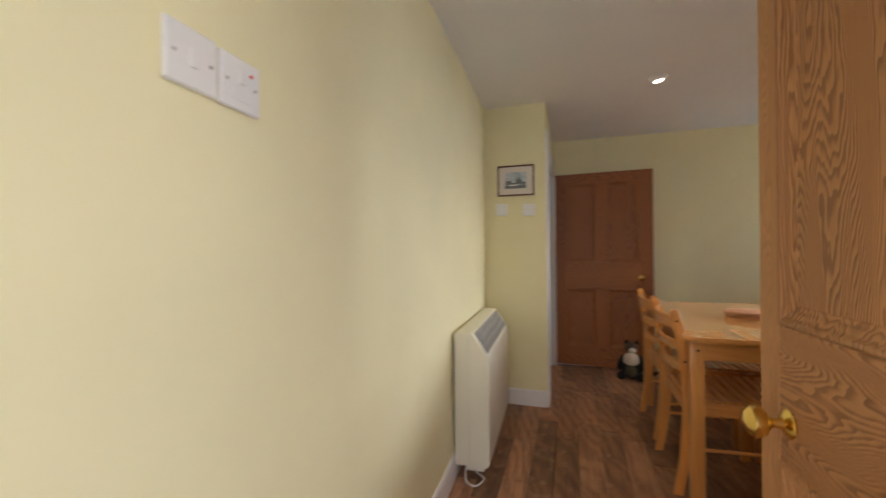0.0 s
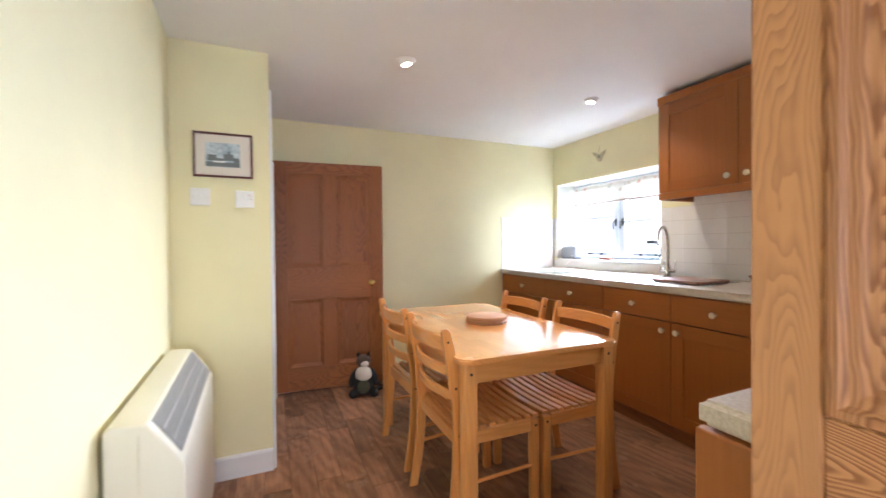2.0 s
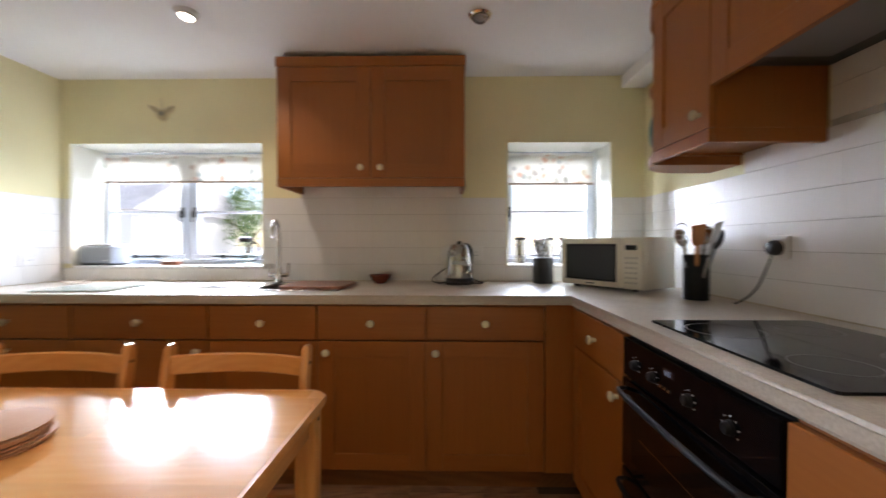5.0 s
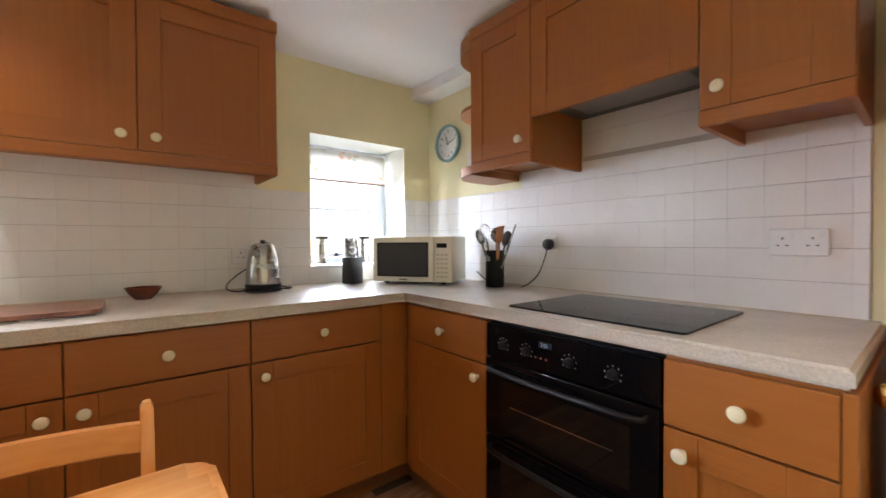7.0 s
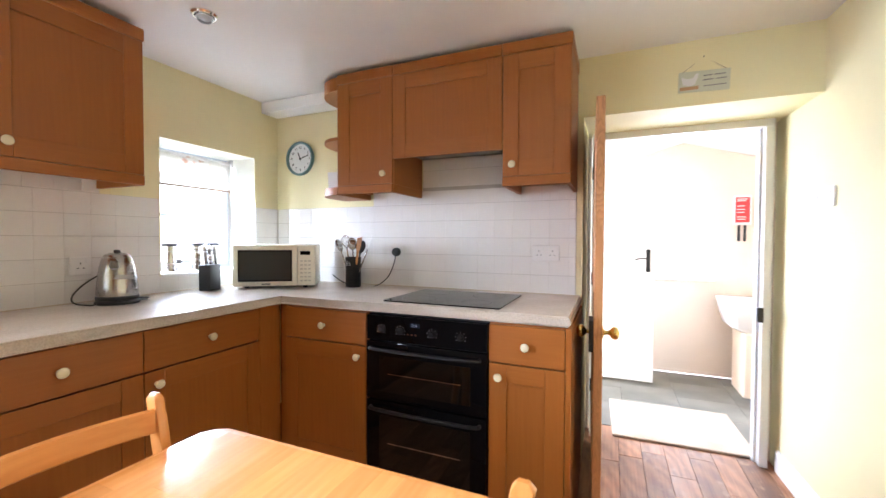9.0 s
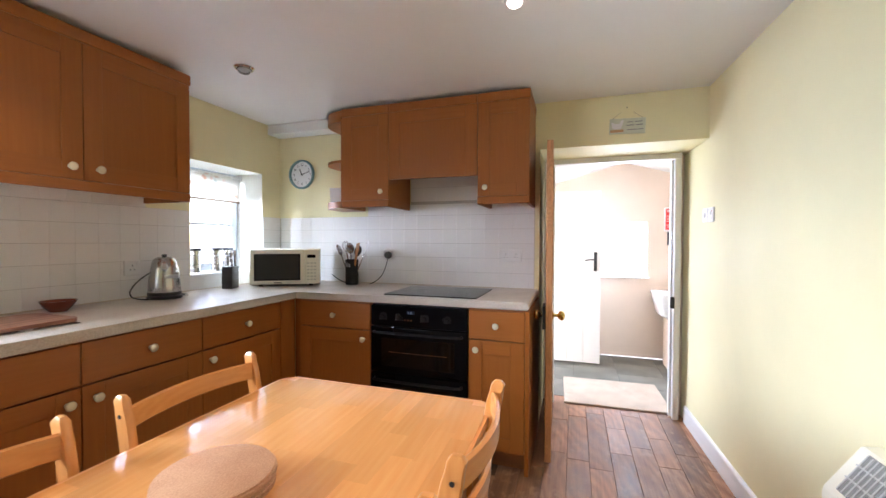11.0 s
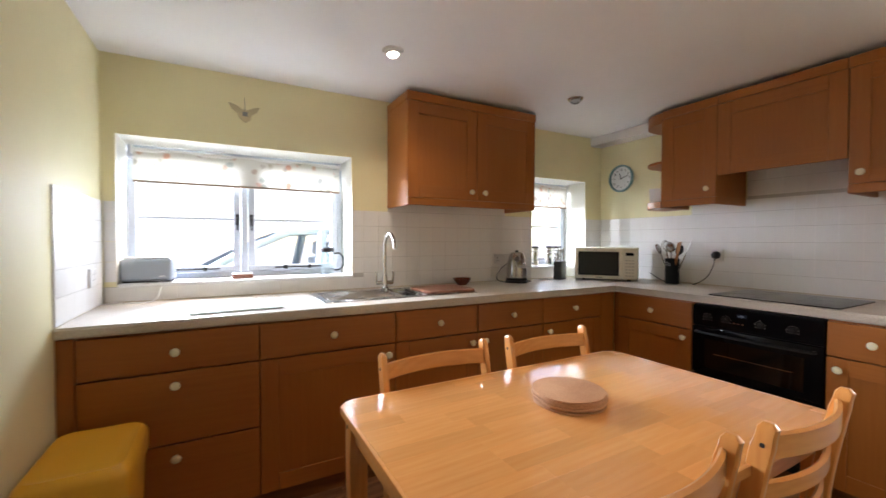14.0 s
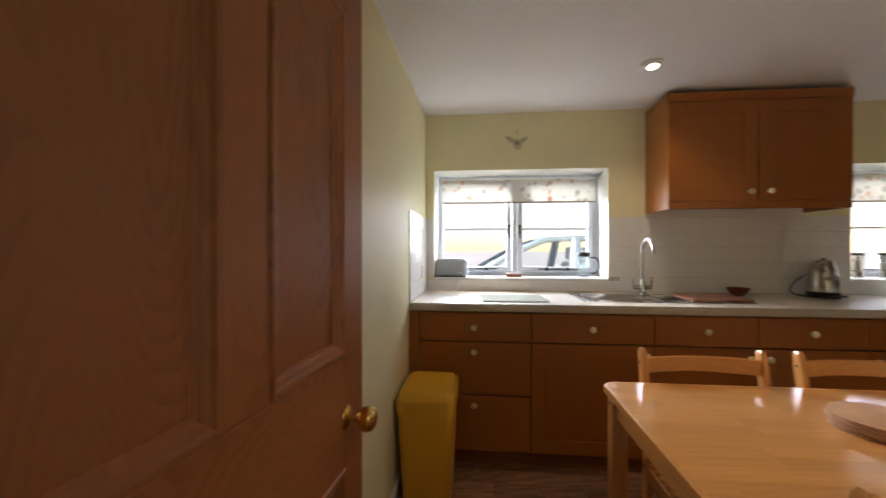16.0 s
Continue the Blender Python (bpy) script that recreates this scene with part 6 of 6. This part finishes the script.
car = thing("car", (5.55, 5.3, -0.12), 0, "light blue-grey hatchback parked close outside the window", "car")
CARTRIM = plain("blue-grey window trim", (0.11, 0.14, 0.17), 0.4)
CARP = plain("light blue-grey car paint", (0.20, 0.25, 0.30), 0.25, 0.3, 1.0)
prof = [(2.05, 0.30), (2.10, 0.62), (1.95, 0.82), (1.25, 0.98), (-1.75, 1.02), (-2.0, 0.90), (-2.05, 0.35)]
bm = bmesh.new()
for x in (-0.86, 0.86):
    bm.faces.new([bm.verts.new((x, y, z)) for y, z in prof])
bm.verts.ensure_lookup_table()
n = len(prof)
for k in range(n):
    bm.faces.new((bm.verts[k], bm.verts[(k + 1) % n], bm.verts[n + (k + 1) % n], bm.verts[n + k]))
bmesh.ops.bevel(bm, geom=bm.edges[:], offset=0.05, segments=3, affect="EDGES")
body = part("body", bm, CARP, car, smooth=True)
roof = slab("roof", (-0.60, -1.35, 1.43), (0.60, 0.30, 1.47), CARP, car, bev=0.015, seg=2)
for s in (-1, 1):
    for nm, pts, r in (("pillar", [(s * 0.82, 1.20, 0.97), (s * 0.70, 0.62, 1.30), (s * 0.60, 0.28, 1.44)], 0.035), ("pillar", [(s * 0.84, 0.0, 1.0), (s * 0.62, -0.06, 1.44)], 0.055), ("pillar", [(s * 0.84, -1.65, 1.0), (s * 0.60, -1.32, 1.44)], 0.07)):
        bar(nm, pts, r, CARTRIM if r < 0.05 else CARP, car, n=10)
    bar("roof_rail", [(s * 0.60, 0.28, 1.445), (s * 0.61, -0.5, 1.47), (s * 0.60, -1.32, 1.445)], 0.03, CARTRIM, car, n=8)
    bm = bmesh.new()
    bm.faces.new([bm.verts.new(p) for p in ((s * 0.83, 1.15, 1.0), (s * 0.84, -1.60, 1.02), (s * 0.605, -1.30, 1.43), (s * 0.605, 0.26, 1.43))])
    part("side_window", bm, CLEAR, car)
    for y in (1.35, -1.30):
        wl = turn("wheel", [(0.30, -0.09), (0.32, -0.07), (0.32, 0.07), (0.30, 0.09), (0.20, 0.09)], BLACKPLASTIC, car, "", 28, pose(s * 0.80, y, 0.32, 0, 90, 0))
        turn("rim", [(0.20, 0.0), (0.20, 0.092 ), (0.05, 0.085)], CHROME, wl, "", 20, pose(s * 0.80, y, 0.32, 0, 90 * s, 0))
for x in (-0.38, 0.38):
    st = slab("seat_back", (x - 0.22, -0.25, 0.60), (x + 0.22, -0.12, 1.16), GREYP, car, bev=0.04, seg=2)
    slab("head_rest", (x - 0.12, -0.26, 1.19), (x + 0.12, -0.16, 1.36), GREYP, st, bev=0.03, seg=2)

# a slate-roofed outbuilding and the garden trees beyond
sh2 = thing("outbuilding", (13.5, 16.5, -0.12), 0, "low white-walled outbuilding with a grey slate roof", "outbuilding")
slab("wall", (-2.5, -4, 0), (2.5, 4, 2.2), paint("white render", (0.7, 0.7, 0.68), 0.8), sh2, bev=0)
bm = bmesh.new()
prism(bm, [(-2.8, 2.15), (2.8, 2.15), (0, 3.7)], -4.2, 4.2, pose(0, 0, 0, 90, 0, 0) @ Matrix.Identity(4))
part("roof", bm, paint("grey slate roof", (0.38, 0.39, 0.40), 0.6, 0.2, 0.4, 8), sh2)
LEAF = paint("leaf green", (0.11, 0.19, 0.06), 0.6, 0.35, 0.0)
BARK = paint("bark", (0.12, 0.09, 0.06), 0.9, 0.3, 0.6)


def tree(at, h, seed, label):
    r = random.Random(seed)
    th = thing("tree", at, 0, label, "tree", "garden trees")
    bm = bmesh.new()
    tube(bm, [(0, 0, 0), (0.05, 0.02, h * 0.3), (0.0, 0.08, h * 0.7)], [h * 0.03, h * 0.022, h * 0.008], 10)
    for k in range(7):
        a, z = r.uniform(0, 6.28), h * r.uniform(0.25, 0.6)
        tube(bm, [(0, 0, z), (math.cos(a) * h * 0.14, math.sin(a) * h * 0.14, z + h * 0.12), (math.cos(a) * h * 0.28, math.sin(a) * h * 0.28, z + h * 0.2)], [h * 0.011, h * 0.008, h * 0.003], 6)
    part("trunk", bm, BARK, th)
    vs, fs = [], []
    for c in range(46):
        a, q, z = r.uniform(0, 6.28), r.uniform(0, 1) ** 0.6, r.uniform(-1, 1)
        cc = Vector((math.cos(a) * q * h * 0.32, math.sin(a) * q * h * 0.32, h * 0.66 + z * h * 0.30 * math.sqrt(max(0.05, 1 - q * q))))
        for _ in range(80):
            p = cc + Vector([r.gauss(0, h * 0.045) for _ in range(3)])
            u, w = Vector([r.gauss(0, 1) for _ in range(3)]).normalized(), Vector([r.gauss(0, 1) for _ in range(3)]).normalized()
            s = h * r.uniform(0.010, 0.02)
            k = len(vs)
            vs += [p - u * s, p + w * s * 0.6, p + u * s, p - w * s * 0.6]
            fs.append((k, k + 1, k + 2, k + 3))
    me = bpy.data.meshes.new("crown")
    me.from_pydata(vs, [], fs)
    me.materials.append(LEAF)
    ob = new("crown", me)
    ob.parent = th


tree((15.5, 11.8, -0.12), 3.4, 3, "leafy green garden tree beyond the yard")
tree((15.5, 19.5, -0.12), 6.0, 5, "tall leafy green tree behind the outbuilding")
tree((14.5, 20.0, -0.12), 4.6, 8, "bushy green tree at the edge of the yard")
tree((0.3, -9.0, -0.12), 4.0, 17, "leafy green tree beyond the porch window")


# ---- floor planks and slabs ----
def planks(parent, x0, x1, y0, y1, wide, lengths, mat, seed, name="plank", z=-0.012, holes=()):
    r = random.Random(seed)
    kinds = {}
    made = 0
    x = x0
    while x < x1 - 0.01:
        w = min(wide, x1 - x)
        y = y0 - r.uniform(0, lengths[-1])
        while y < y1:
            ln = r.choice(lengths)
            a, b = max(y, y0), min(y + ln, y1)
            y += ln
            if b - a < 0.03 or any(h[0] < x + w / 2 < h[1] and h[2] < (a + b) / 2 < h[3] for h in holes):
                continue
            key = (round(w, 3), round(b - a, 3))
            if key not in kinds:
                bm = bmesh.new()
                g, e = 0.0007, 0.0016
                W_, L_ = key[0] / 2 - g, key[1] / 2 - g
                lo = [bm.verts.new((s * W_, t * L_, 0)) for s, t in ((-1, -1), (1, -1), (1, 1), (-1, 1))]
                mi = [bm.verts.new((s * W_, t * L_, 0.0105)) for s, t in ((-1, -1), (1, -1), (1, 1), (-1, 1))]
                hi = [bm.verts.new((s * (W_ - e), t * (L_ - e), 0.012)) for s, t in ((-1, -1), (1, -1), (1, 1), (-1, 1))]
                bm.faces.new(hi)
                for p, q in ((lo, mi), (mi, hi)):
                    for k in range(4):
                        bm.faces.new((p[k], p[(k + 1) % 4], q[(k + 1) % 4], q[k]))
                bmesh.ops.recalc_face_normals(bm, faces=bm.faces)
                me = bpy.data.meshes.new(name)
                bm.to_mesh(me)
                bm.free()
                me.materials.append(mat)
                kinds[key] = me
            ob = new(name, kinds[key])
            ob.parent = parent
            ob.matrix_basis = pose(x + w / 2, (a + b) / 2, z + r.uniform(-0.0006, 0.0006), r.uniform(-0.08, 0.08), r.uniform(-0.1, 0.1), 0)
            made += 1
        x += wide
    return made


planks(floor, 0.03, 2.66, 2.46, 6.68, 0.122, (0.34, 0.46, 0.60, 0.75), PLANK, 12, holes=((1.12, 2.7, 2.3, 3.60),))
planks(floor, -1.45, 0.03, 5.42, 6.95, 0.148, (0.55, 0.80), PLANK, 13)
planks(bpy.data.objects["floor_porch"], -0.75, 1.50, 1.06, 2.44, 0.40, (0.35, 0.46, 0.55), SLATE, 21, "slate_slab", -0.016)

# ---- splashback tiles ----
TB = 0.930
for nm, lo, hi, lab in (("grout_bed", (3.2165, 3.05, TB), (3.2195, 6.674, 1.008), 0), ("grout_bed", (3.2165, 3.887, 1.008), (3.2195, 5.400, TB + 0.515), 0), ("grout_bed", (3.2165, 3.045, 1.008), (3.2195, 3.245, TB + 0.515), 0),
                        ("grout_bed", (1.112, 3.0405, TB), (3.216, 3.0435, TB + 0.515), 0), ("grout_bed", (1.112, 3.0405, TB + 0.515), (2.386, 3.0435, 1.529), 0), ("grout_bed", (1.43, 3.0405, 1.5291), (2.024, 3.0435, 1.738), 0), ("grout_bed", (3.2165, 4.16, TB + 0.515), (3.2195, 5.16, 1.529), 0), ("grout_bed", (2.565, 6.6765, TB), (3.216, 6.6795, TB + 0.515), 0)):
    ob = slab(nm, lo, hi, GROUT, wall_east if lo[0] > 3.2 else (wall_south if lo[1] < 4 else wall_north), bev=0)
tiling(wall_east, (3.2165, 0), (0, 1), 3.05, 6.67, TB, TB + 0.515, [(3.246, 3.886, 1.022, 2.0), (5.401, 6.62, 1.006, 2.0)])
tiling(wall_south, (0, 3.0435), (1, 0), 1.114, 3.21, TB, TB + 0.515)
tiling(wall_south, (0, 3.0435), (1, 0), 1.114, 2.384, TB + 0.515, 1.528)
tiling(wall_south, (0, 3.0435), (1, 0), 1.432, 2.022, TB + 0.618, 1.738)
tiling(wall_east, (3.2165, 0), (0, 1), 4.162, 5.158, TB + 0.515, 1.528)
tiling(wall_north, (0, 6.6765), (-1, 0), -3.21, -2.568, TB, TB + 0.515)
